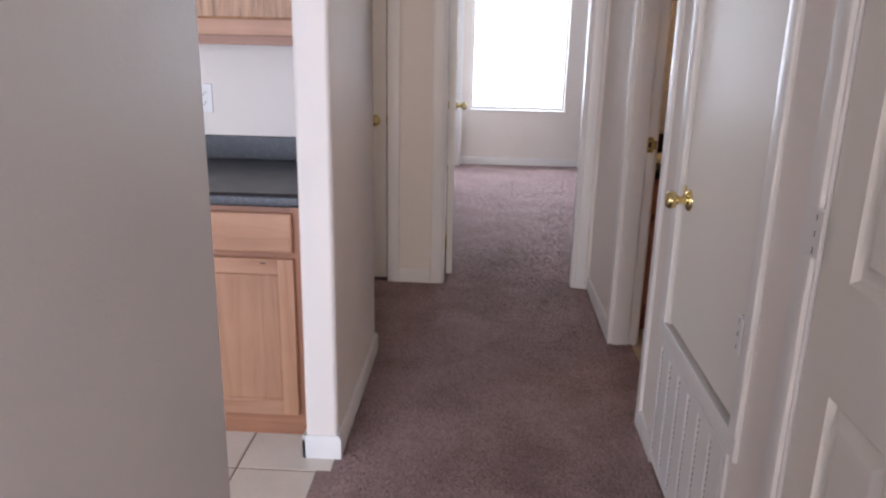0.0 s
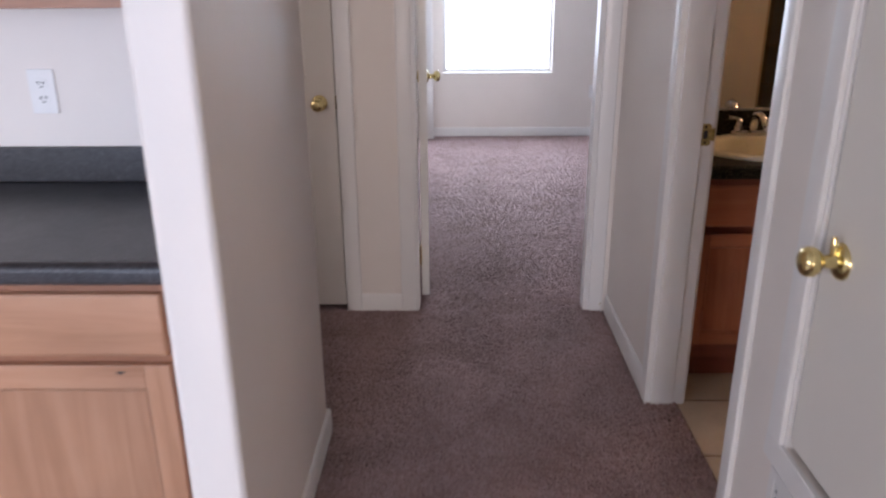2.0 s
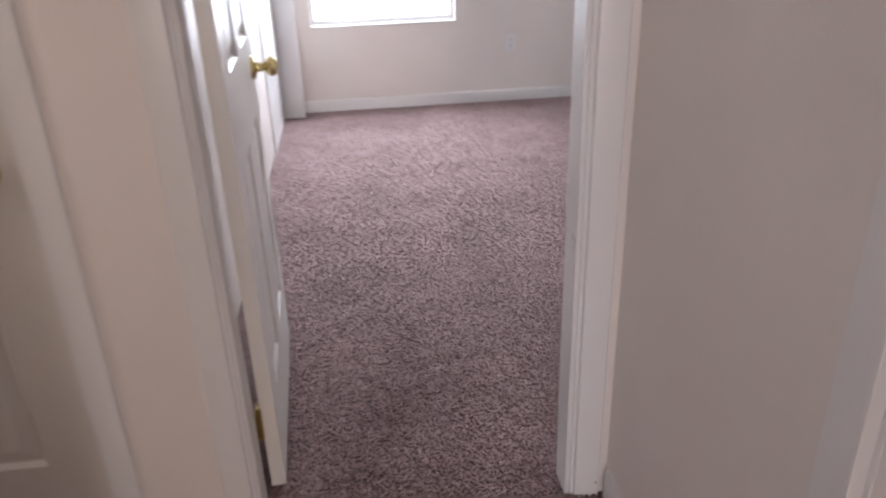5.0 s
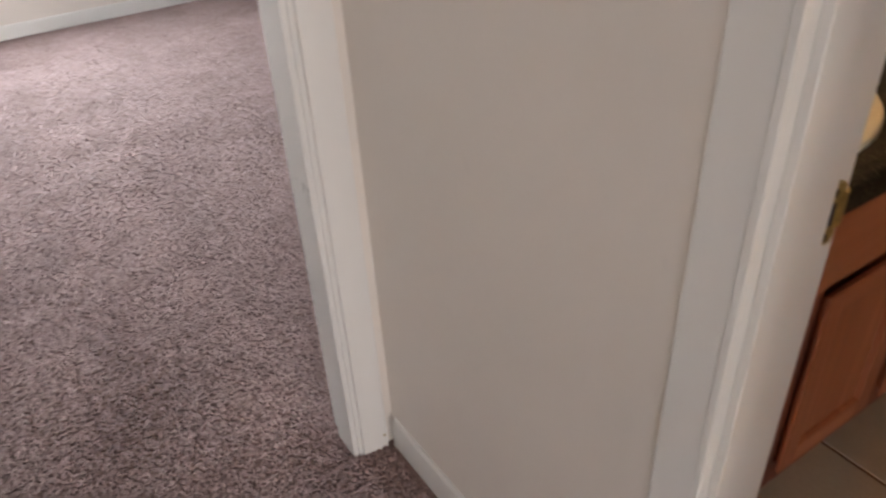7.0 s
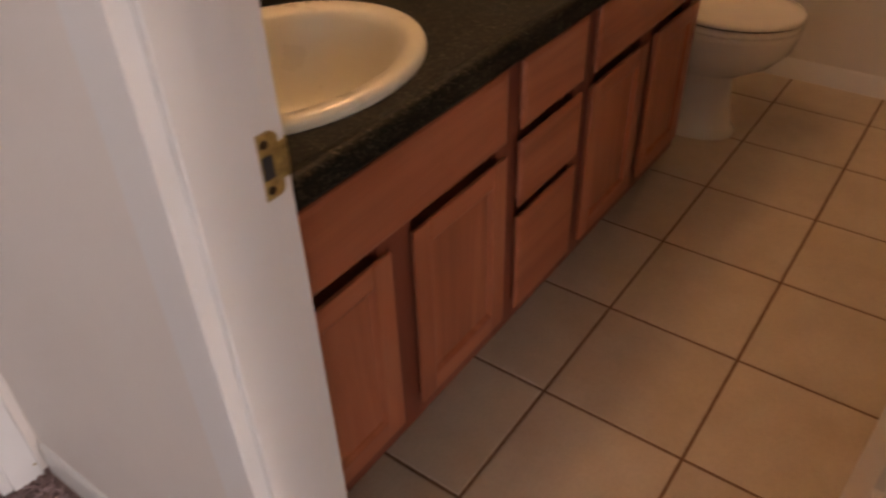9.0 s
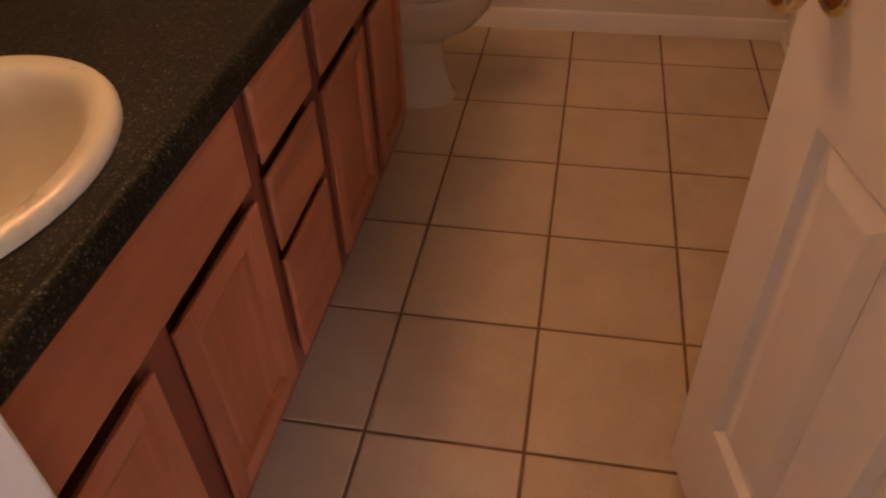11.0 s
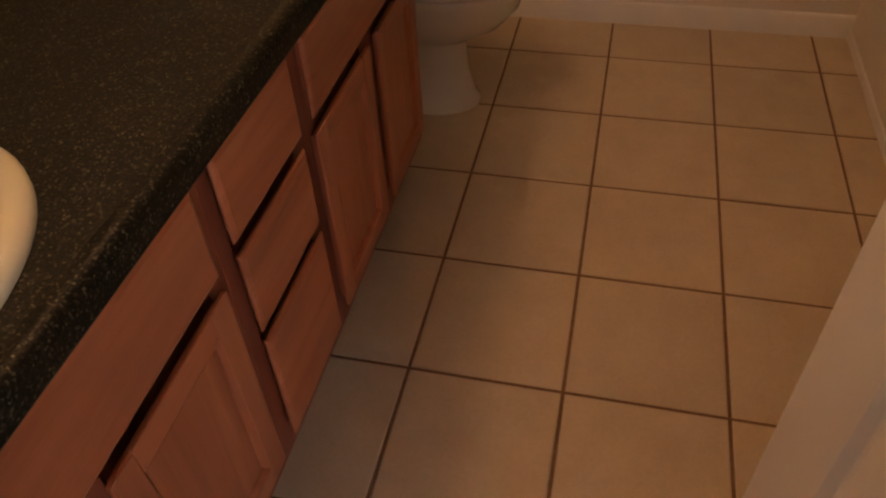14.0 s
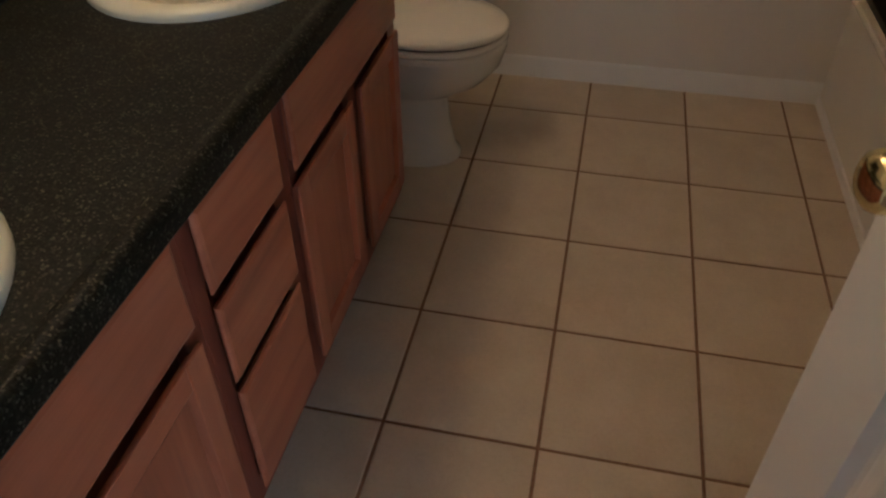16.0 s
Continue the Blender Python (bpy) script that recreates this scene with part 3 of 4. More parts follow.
def panel_door(name, m, w, z0, z1, label, panels, thick=0.035, knob=None, thumb=False, hinges=(), hinge_mat=BRASS, hinge_side=1, both=True, knob_mat=BRASS, hinge_out=0.004):
    """A door leaf from x=0 (hinge) to x=w, faces at y=0 and y=-thick. panels: (x0, x1, z0, z1) fields, sunk and raised."""
    d = thing(name, m.translation, label, "door", "", "structure", m)
    xs = sorted({0, w, *(p[0] for p in panels), *(p[1] for p in panels)})
    zs = sorted({z0, z1, *(p[2] for p in panels), *(p[3] for p in panels)})
    bm = bmesh.new()
    cells = []
    for i in range(len(xs) - 1):
        for j in range(len(zs) - 1):
            cx, cz = (xs[i] + xs[i + 1]) / 2, (zs[j] + zs[j + 1]) / 2
            if not any(p[0] < cx < p[1] and p[2] < cz < p[3] for p in panels):
                cells.append((xs[i], xs[i + 1], zs[j], zs[j + 1]))
    for a, b, c, e in cells:
        box(bm, a, b, -thick, 0, c, e)
    bmesh.ops.remove_doubles(bm, verts=bm.verts, dist=0.0002)
    seen = {}
    for f in list(bm.faces):
        key = tuple(round(c, 4) for c in f.calc_center_median())
        seen.setdefault(key, []).append(f)
    bmesh.ops.delete(bm, geom=[f for fs in seen.values() if len(fs) > 1 for f in fs], context="FACES")
    part("leaf", bm, DOOR, d, smooth=False, local=True)
    for x0, x1, c0, c1 in panels:
        bm = bmesh.new()
        for side in (0, 1):
            s = -1 if side == 0 else 1
            y = 0 if side == 0 else -thick
            steps = [(0.0, -0.0005), (0.003, 0.0035), (0.010, 0.0125), (0.017, 0.0130), (0.022, 0.0110), (0.042, 0.0040), (0.046, 0.0032)]
            loops = [[(x0 + i, y + s * q, c0 + i), (x1 - i, y + s * q, c0 + i), (x1 - i, y + s * q, c1 - i), (x0 + i, y + s * q, c1 - i)] for i, q in steps]
            rings(bm, loops, False, True)
        part("panel", bm, DOOR, d, smooth=False, local=True)
    if knob:
        kx, kz = knob
        knob_set(d, pose(kx, 0, kz, -90, 0, 0), knob_mat, thumb)
        if both:
            knob_set(d, pose(kx, -thick, kz, 90, 0, 0), knob_mat)
        bm = boxes((w - 0.0005, w + 0.0015, -thick / 2 - 0.012, -thick / 2 + 0.012, kz - 0.028, kz + 0.028), bevel=0.0008)
        part("latch_plate", bm, OLD_BRASS, d, "brass latch plate", local=True)
    for hz in hinges:
        y = hinge_out if hinge_side > 0 else -thick - hinge_out
        hinge(d, pose(-0.003, y, hz, 0, 0, 0) if hinge_side > 0 else pose(-0.003, y, hz, 0, 0, 180), hinge_mat)
    return d


def six_panels(w):
    s, mid = 0.112, 0.10
    x = [(s, (w - mid) / 2), ((w + mid) / 2, w - s)]
    return [(a, b, c, e) for a, b in x for c, e in ((0.245, 0.820), (1.030, 1.610), (1.715, 1.915))]


# bedroom door, open against the side wall
panel_door("door_1", pose(0.125, WY1 + 0.013, 0, 0, 0, 92.3), 0.745, 0.022, 2.03, "white six-panel bedroom door standing open", six_panels(0.745),
           knob=(0.685, 0.935), hinges=(0.22, 1.80))
# closet door at the end of the alcove, shut
cw = CL_X1 - CL_X0 - 0.036
panel_door("door_2", pose(CL_X1 - 0.019 - cw, END_Y + 0.057, 0), cw, 0.022, 2.026, "white six-panel closet door, shut", six_panels(cw),
           knob=(cw - 0.065, 0.925))
# bathroom door, standing open into the room
panel_door("door_3", pose(1.075, 2.690, 0, 0, 0, 13.4), 0.690, 0.015, 2.03, "white six-panel bathroom door standing open", six_panels(0.690),
           knob=(0.625, 0.965), hinges=(0.25, 1.05, 1.80))
# short furnace closet door above the return-air grille: flat slab, hinges towards the entry
fw = FURN_Y1 - FURN_Y0 - 0.032
panel_door("door_4", pose(WX0 + 0.004, FURN_Y0 + 0.016, 0, 0, 0, 90), fw, FURN_Z0 + 0.016, 2.024, "white flat furnace closet door, shut, above a grille", [],
           knob=(fw - 0.062, 0.945), thumb=True, hinges=(0.76, 1.78), hinge_mat=TRIM, both=False, hinge_out=0.012)
# six-panel door nearer the entry, shut
ew = D2_Y1 - D2_Y0 - 0.032
panel_door("door_5", pose(WX0 + 0.039, D2_Y1 - 0.016, 0, 0, 0, -90), ew, 0.018, 2.024, "white six-panel entry closet door, shut", six_panels(ew),
           knob=(ew - 0.065, 0.93), hinges=(0.28, 1.085, 1.80), hinge_mat=TRIM, hinge_side=-1, hinge_out=0.013)

# strike plate on the bathroom jamb
sp = thing("strike_plate", (1.045, BATH_Y1 - 0.012, 0.95), "worn brass strike plate on the white bathroom door jamb", "strike plate")
SPX, SPZ = 1.0445, 0.950
outline = []
for cx, cz, a0 in ((1, 1, 0), (-1, 1, 90), (-1, -1, 180), (1, -1, 270)):
    for k in range(5):
        a = radians(a0 + 22.5 * k)
        outline.append((SPX + cx * 0.0085 + 0.0085 * math.cos(a), SPZ + cz * 0.0255 + 0.0085 * math.sin(a)))
part("plate", extrude_profile(bmesh.new(), outline, "y", BATH_Y1 - 0.0142, BATH_Y1 - 0.0102), STRIKE_BRASS, sp)
lip = [(1.060, -0.0142), (1.066, -0.0146), (1.071, -0.0136), (1.0745, -0.0105), (1.0755, -0.006), (1.0735, -0.006), (1.0725, -0.0100), (1.069, -0.0122), (1.060, -0.0118)]
part("lip", extrude_profile(bmesh.new(), [(u, BATH_Y1 + v) for u, v in lip], "z", SPZ - 0.019, SPZ + 0.019), STRIKE_BRASS, sp)
part("latch_hole", boxes((SPX - 0.006, SPX + 0.007, BATH_Y1 - 0.0150, BATH_Y1 - 0.0138, SPZ - 0.0125, SPZ + 0.0125), bevel=0.0005), RUBBER, sp, "dark latch hole")
for z in (SPZ - 0.0245, SPZ + 0.0245):
    part("screw", lathe(bmesh.new(), [(0.0048, 0), (0.0042, 0.0012), (0.001, 0.0014)], pose(SPX, BATH_Y1 - 0.0142, z, 90, 0, 0), 12), BRONZE, sp, "dark screw head")

# return-air grille under the short door
GY0, GY1, GZ0, GZ1 = 1.765, 2.425, 0.045, 0.435
gr = thing("return_air_grille", (WX0, (GY0 + GY1) / 2, GZ0), "white metal return-air grille with upright louvres below the short door", "vent")
part("frame", boxes((WX0 - 0.010, WX0 - 0.0005, GY0 - 0.025, GY0, GZ0 - 0.025, GZ1 + 0.025), (WX0 - 0.010, WX0 - 0.0005, GY1, GY1 + 0.025, GZ0 - 0.025, GZ1 + 0.025),
                    (WX0 - 0.010, WX0 - 0.0005, GY0, GY1, GZ0 - 0.025, GZ0), (WX0 - 0.010, WX0 - 0.0005, GY0, GY1, GZ1, GZ1 + 0.025), bevel=0.002), TRIM, gr)
part("backing", boxes((WX0 - 0.0032, WX0 - 0.0006, GY0, GY1, GZ0, GZ1)), TRIM, gr)
n_slats = 6
for k in range(n_slats):
    y0 = GY0 + (GY1 - GY0) * k / n_slats
    y1 = GY0 + (GY1 - GY0) * (k + 1) / n_slats
    bm = extrude_profile(bmesh.new(), [(WX0 - 0.0034, y0 + 0.004), (WX0 - 0.0085, y0 + 0.010), (WX0 - 0.0085, y1 - 0.010), (WX0 - 0.0034, y1 - 0.004)], "z", GZ0, GZ1)
    part("slat", bm, TRIM, gr, smooth=False)
    bm = bmesh.new()
    for j in range(20):
        z = GZ0 + 0.02 + j * 0.0185
        box(bm, WX0 - 0.0092, WX0 - 0.0086, y1 - 0.016, y1 - 0.012, z, z + 0.009)
    part("perforation", bm, RUBBER, gr, "row of small dark slots", smooth=False)

nm = thing("nail_head", (0.921, END_Y - 0.0118, 0.042), "small dark nail head in the bedroom casing", "nail")
part("head", lathe(bmesh.new(), [(0.0035, 0.0), (0.0030, 0.0012), (0.0008, 0.0016)], pose(0.921, END_Y - 0.0118, 0.042, 90, 0, 0), 10), OLD_BRASS, nm)

# ---- bedroom window ----
win = thing("window_1", ((WIN_X0 + WIN_X1) / 2, FAR_Y, WIN_Z0), "white-framed bedroom window, bright with daylight", "window", "", "structure")
fx0, fx1, fz0, fz1, fy = WIN_X0, WIN_X1, WIN_Z0, WIN_Z1, FAR_Y + 0.07
part("window_frame", boxes((fx0, fx0 + 0.03, fy, fy + 0.05, fz0 + 0.012, fz1), (fx1 - 0.03, fx1, fy, fy + 0.05, fz0 + 0.012, fz1),
                           (fx0 + 0.03, fx1 - 0.03, fy, fy + 0.05, fz0 + 0.012, fz0 + 0.042), (fx0 + 0.03, fx1 - 0.03, fy, fy + 0.05, fz1 - 0.03, fz1), bevel=0.003), TRIM, win)
part("window_sill", boxes((fx0 + 0.001, fx1 - 0.001, FAR_Y - 0.012, fy + 0.05, fz0, fz0 + 0.012), bevel=0.004), TRIM, win)
pane = part("pane", boxes((fx0 + 0.028, fx1 - 0.028, fy + 0.022, fy + 0.026, fz0 + 0.04, fz1 - 0.028)), GLASS, win)
pane.visible_shadow = False


def outlet(x, y, z, label):
    o = thing("wall_outlet", (x, y, z), label, "outlet", "wall outlets")
    part("cover_plate", boxes((x - 0.035, x + 0.035, y - 0.0055, y - 0.0003, z - 0.0575, z + 0.0575), bevel=0.0022), PLASTIC, o)
    for dz in (-0.0195, 0.0195):
        bm = extrude_profile(bmesh.new(), [(x + 0.0165 * math.copysign(min(abs(math.cos(a)) * 1.08, 1), math.cos(a)), z + dz + 0.0140 * math.sin(a))
                                           for a in [2 * math.pi * i / 20 for i in range(20)]], "y", y - 0.0072, y - 0.0050)
        r = part("receptacle", bm, PLASTIC, o)
        part("slot", boxes((x - 0.0085, x - 0.0050, y - 0.0078, y - 0.0070, z + dz - 0.001, z + dz + 0.008), (x + 0.0050, x + 0.0085, y - 0.0078, y - 0.0070, z + dz - 0.000, z + dz + 0.007),
                           (x - 0.003, x + 0.003, y - 0.0078, y - 0.0070, z + dz - 0.009, z + dz - 0.005)), RUBBER, r, "dark slots", smooth=False)
    part("screw", lathe(bmesh.new(), [(0.003, 0), (0.0026, 0.001), (0.0008, 0.0012)], pose(x, y - 0.0055, z, 90, 0, 0), 10), PLASTIC, o)
    return o


outlet(-0.805, 3.12, 1.134, "white duplex outlet on the kitchen wall above the counter")
outlet(1.544, FAR_Y, 0.41, "white duplex outlet low on the bedroom wall")


# ---- cabinets ----
def slab_front(name, x0, x1, z0, z1, y, mat, parent, t=0.019, edge=0.006, label="", undercut=0.0):
    """A drawer front with a sloped edge, facing -y; undercut cuts its back edges away as a finger pull."""
    loops = []
    for i, q in ((undercut, 0), (undercut * 0.9, -t + 0.013), (0, -t + edge * 0.7 + 0.0005), (0, -t + edge * 0.7), (edge * 0.25, -t + edge * 0.3), (edge, -t)):
        loops.append([(x0 + i, y + q, z0 + i), (x1 - i, y + q, z0 + i), (x1 - i, y + q, z1 - i), (x0 + i, y + q, z1 - i)])
    return part(name, rings(bmesh.new(), loops), mat, parent, label)


def frame_door(x0, x1, z0, z1, y, mat_v, mat_h, parent, t=0.019, s=0.055, mat_panel=None, undercut=0.0):
    """A cabinet door: stiles, rails and a recessed panel, facing -y."""
    e = 0.006
    loops = []
    for i, q in ((0, -t + 0.001), (e, -t + 0.007), (e + 0.001, -t + 0.0105)):
        loops.append([(x0 + s + i, y + q, z0 + s + i), (x1 - s - i, y + q, z0 + s + i), (x1 - s - i, y + q, z1 - s - i), (x0 + s + i, y + q, z1 - s - i)])
    d = part("door", rings(bmesh.new(), loops, False, True), mat_panel or mat_v, parent)
    yb = y - t + 0.0085 if undercut else y
    for a in (x0, x1 - s):
        part("stile", boxes((a, a + s, y - t, yb, z0, z1), bevel=0.003), mat_v, d)
    for c in (z0, z1 - s):
        part("rail", boxes((x0 + s, x1 - s, y - t + 0.0006, yb, c, c + s), bevel=0.002), mat_h, d)
    if undercut:
        part("door_back", boxes((x0 + undercut, x1 - undercut, y - t + 0.0112, y, z0 + undercut, z1 - undercut)), mat_v, d, smooth=False)
    return d


def cabinet(name, x0, x1, y0, y1, z0, z1, mat_v, mat_h, label, group, stiles, rails, kick=None):
    """Carcass with a face frame at y0; stiles and rails as (from, to) spans."""
    c = thing(name, ((x0 + x1) / 2, y0, 0 if kick else z0), label, "cabinet", group)
    part("body", boxes((x0, x0 + 0.016, y0 + 0.02, y1, z0, z1), (x1 - 0.016, x1, y0 + 0.02, y1, z0, z1), (x0 + 0.016, x1 - 0.016, y0 + 0.02, y1, z0, z0 + 0.016),
                       (x0 + 0.016, x1 - 0.016, y1 - 0.008, y1, z0 + 0.016, z1)), mat_v, c, smooth=False)
    for a, b in stiles:
        part("stile", boxes((a, b, y0, y0 + 0.02, z0, z1), bevel=0.0012), mat_v, c)
    for a, b in rails:
        part("rail", boxes((stiles[0][1], stiles[-1][0], y0 + 0.0005, y0 + 0.0195, a, b), bevel=0.0012), mat_h, c)
    if kick:
        part("toe_kick", boxes((x0, x1, kick, kick + 0.016, 0.0, z0)), mat_h, c)
    return c


def countertop(name, x0, x1, y0, y1, z0, z1, holes, label, splash, mat):
    """Laminate worktop with a rolled front edge and oval cut-outs, and an upstand at the back."""
    c = thing(name, ((x0 + x1) / 2, y0, z0), label, "worktop")
    bm = bmesh.new()
    nose = y0 + 0.03

    def loop(pts):
        vs = [bm.verts.new(p) for p in pts]
        return [bm.edges.new((vs[i], vs[(i + 1) % len(vs)])) for i in range(len(vs))]

    edges = loop([(x0, nose, z1), (x1, nose, z1), (x1, y1, z1), (x0, y1, z1)])
    for hx, hy, rx, ry in holes:
        edges += loop(oval(hx, hy, rx, ry, z1, 48))
    bmesh.ops.triangle_fill(bm, use_beauty=True, use_dissolve=False, edges=edges)
    faces = list(bm.faces)
    ret = bmesh.ops.extrude_face_region(bm, geom=faces)
    bmesh.ops.translate(bm, vec=(0, 0, z0 + 0.012 - z1), verts=[v for v in ret["geom"] if isinstance(v, bmesh.types.BMVert)])
    part("deck", bm, mat, c)
    prof = [(nose + 0.0002, z0), (y0 + 0.004, z0), (y0, z0 + 0.006)]
    for k in range(7):
        a = radians(180 - 15 * k)
        prof.append((y0 + 0.016 + 0.016 * math.cos(a), z1 - 0.013 + 0.016 * math.sin(a)))
    prof += [(y0 + 0.022, z1 + 0.0022), (nose + 0.0002, z1 + 0.0004)]
    part("front_edge", extrude_profile(bmesh.new(), prof, "x", x0, x1), mat, c)
    h, t = splash
    part("backsplash", boxes((x0, x1, y1 - t, y1, z1, z1 + h), bevel=0.004), mat, c)
    return c


# kitchen
KY = 2.497
kc = cabinet("base_cabinet", -0.905, -0.262, KY, 3.112, 0.085, 0.852, FRAME_Z, FRAME_X, "light oak kitchen base cabinet with drawer over door", "kitchen base cabinets",
             ((-0.905, -0.862), (-0.312, -0.262)), ((0.085, 0.105), (0.668, 0.702), (0.818, 0.852)), kick=KY + 0.006)
# Near-black sheet paints the shade inside, seen through gaps around the fronts.
part("drawer_back", boxes((-0.86, -0.315, KY + 0.022, KY + 0.030, 0.10, 0.83)), DARK, kc, "near-black sheet standing for the unlit cabinet inside", smooth=False)
slab_front("drawer_front", -0.885, -0.304, 0.693, 0.828, KY - 0.0005, OAK_X, kc)
kd = frame_door(-0.885, -0.302, 0.090, 0.672, KY - 0.0005, OAK_Z, OAK_X, kc)
part("knot", extrude_profile(bmesh.new(), [(-0.405 + (0.010 + 0.002 * math.sin(3 * a)) * math.cos(a), 0.656 + 0.0026 * math.sin(a)) for a in [math.pi * i / 9 for i in range(18)]],
                             "y", KY - 0.0199, KY - 0.015), RUBBER, kd, "small dark knot in the oak")
kl = cabinet("base_cabinet", -1.55, -0.907, KY, 3.112, 0.085, 0.852, FRAME_Z, FRAME_X, "light oak kitchen base cabinet with drawer over door", "kitchen base cabinets",
             ((-1.55, -1.50), (-0.957, -0.907)), ((0.085, 0.105), (0.668, 0.702), (0.818, 0.852)), kick=KY + 0.006)
slab_front("drawer_front", -1.52, -0.925, 0.693, 0.828, KY - 0.0005, OAK_X, kl)
frame_door(-1.52, -0.925, 0.090, 0.675, KY - 0.0005, OAK_Z, OAK_X, kl)
ct = countertop("kitchen_countertop", -2.2, -0.2525, 2.468, 3.119, 0.852, 0.892, (), "dark blue-grey speckled laminate kitchen worktop with backsplash", (0.096, 0.019), KITCHEN_TOP)
part("side_splash", boxes((-0.2715, -0.2525, 2.495, 3.0995, 0.8925, 0.988), bevel=0.004), KITCHEN_TOP, ct)
for ux0, ux1 in ((-0.925, -0.254), (-1.60, -0.927)):
    uc = cabinet("wall_cabinet", ux0, ux1, 2.815, 3.119, 1.352, 2.13, FRAME_Z, FRAME_X, "light oak kitchen wall cabinet above the counter", "kitchen wall cabinets",
                 ((ux0, ux0 + 0.045), (ux1 - 0.045, ux1)), ((1.352, 1.400), (2.085, 2.13)))
    frame_door(ux0 + 0.02, ux1 - 0.02, 1.385, 2.11, 2.8145, OAK_Z, OAK_X, uc, mat_panel=OAK_GRAIN)

# ---- bathroom vanity ----
VY = 3.594
RAILS = ((0.10, 0.165), (0.742, 0.776))
va = cabinet("vanity_cabinet", 1.074, 1.748, VY, 4.09, 0.10, 0.776, SHADED_CHERRY_Z, SHADED_CHERRY_X, "reddish cherry vanity sink cabinet with two doors", "vanity cabinets",
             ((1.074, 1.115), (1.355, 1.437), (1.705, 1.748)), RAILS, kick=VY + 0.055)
vb = cabinet("vanity_cabinet", 1.749, 2.078, VY, 4.09, 0.10, 0.776, SHADED_CHERRY_Z, SHADED_CHERRY_X, "reddish cherry vanity drawer stack with three drawers", "vanity cabinets",
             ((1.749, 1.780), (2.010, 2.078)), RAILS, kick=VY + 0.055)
vc = cabinet("vanity_cabinet", 2.079, 2.735, VY, 4.09, 0.10, 0.776, SHADED_CHERRY_Z, SHADED_CHERRY_X, "reddish cherry vanity sink cabinet beside the toilet", "vanity cabinets",
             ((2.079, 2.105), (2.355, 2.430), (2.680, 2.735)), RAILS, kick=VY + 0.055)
FY = VY - 0.0005
slab_front("false_front", 1.105, 1.716, 0.604, 0.750, FY, CHERRY_X, va, edge=0.009, undercut=0.013)
frame_door(1.105, 1.367, 0.158, 0.577, FY, CHERRY_Z, CHERRY_X, va, s=0.046, undercut=0.014)
frame_door(1.426, 1.716, 0.158, 0.577, FY, CHERRY_Z, CHERRY_X, va, s=0.046, undercut=0.014)
for z0, z1 in ((0.150, 0.404), (0.428, 0.583), (0.609, 0.750)):
    slab_front("drawer_front", 1.769, 2.022, z0, z1, FY, CHERRY_X, vb, edge=0.009, undercut=0.013)
slab_front("false_front", 2.076, 2.694, 0.604, 0.750, FY, CHERRY_X, vc, edge=0.009, undercut=0.013)
frame_door(2.070, 2.366, 0.155, 0.577, FY, CHERRY_Z, CHERRY_X, vc, s=0.046, undercut=0.014)
frame_door(2.420, 2.700, 0.155, 0.577, FY, CHERRY_Z, CHERRY_X, vc, s=0.046, undercut=0.014)
# Sheets behind the fronts, coloured dark as the shade in the gaps.
for c, a, b, z0, z1 in ((va, 1.116, 1.720, 0.17, 0.74), (vb, 1.776, 2.05, 0.17, 0.74), (vc, 2.106, 2.688, 0.17, 0.74)):
    part("cabinet_inside", boxes((a, b, VY + 0.021, VY + 0.026, z0, z1)), SHADED_CHERRY_X, c, "sheet coloured as shade behind the gaps between fronts", smooth=False)

S1X, S2X, SY = 1.412, 2.385, 3.817
countertop("vanity_countertop", 1.0735, 2.752, 3.548, 4.099, 0.777, 0.818, ((S1X, SY, 0.236, 0.194), (S2X, SY, 0.236, 0.194)),
           "dark speckled laminate vanity worktop with two basins", (0.095, 0.019), LAMINATE)


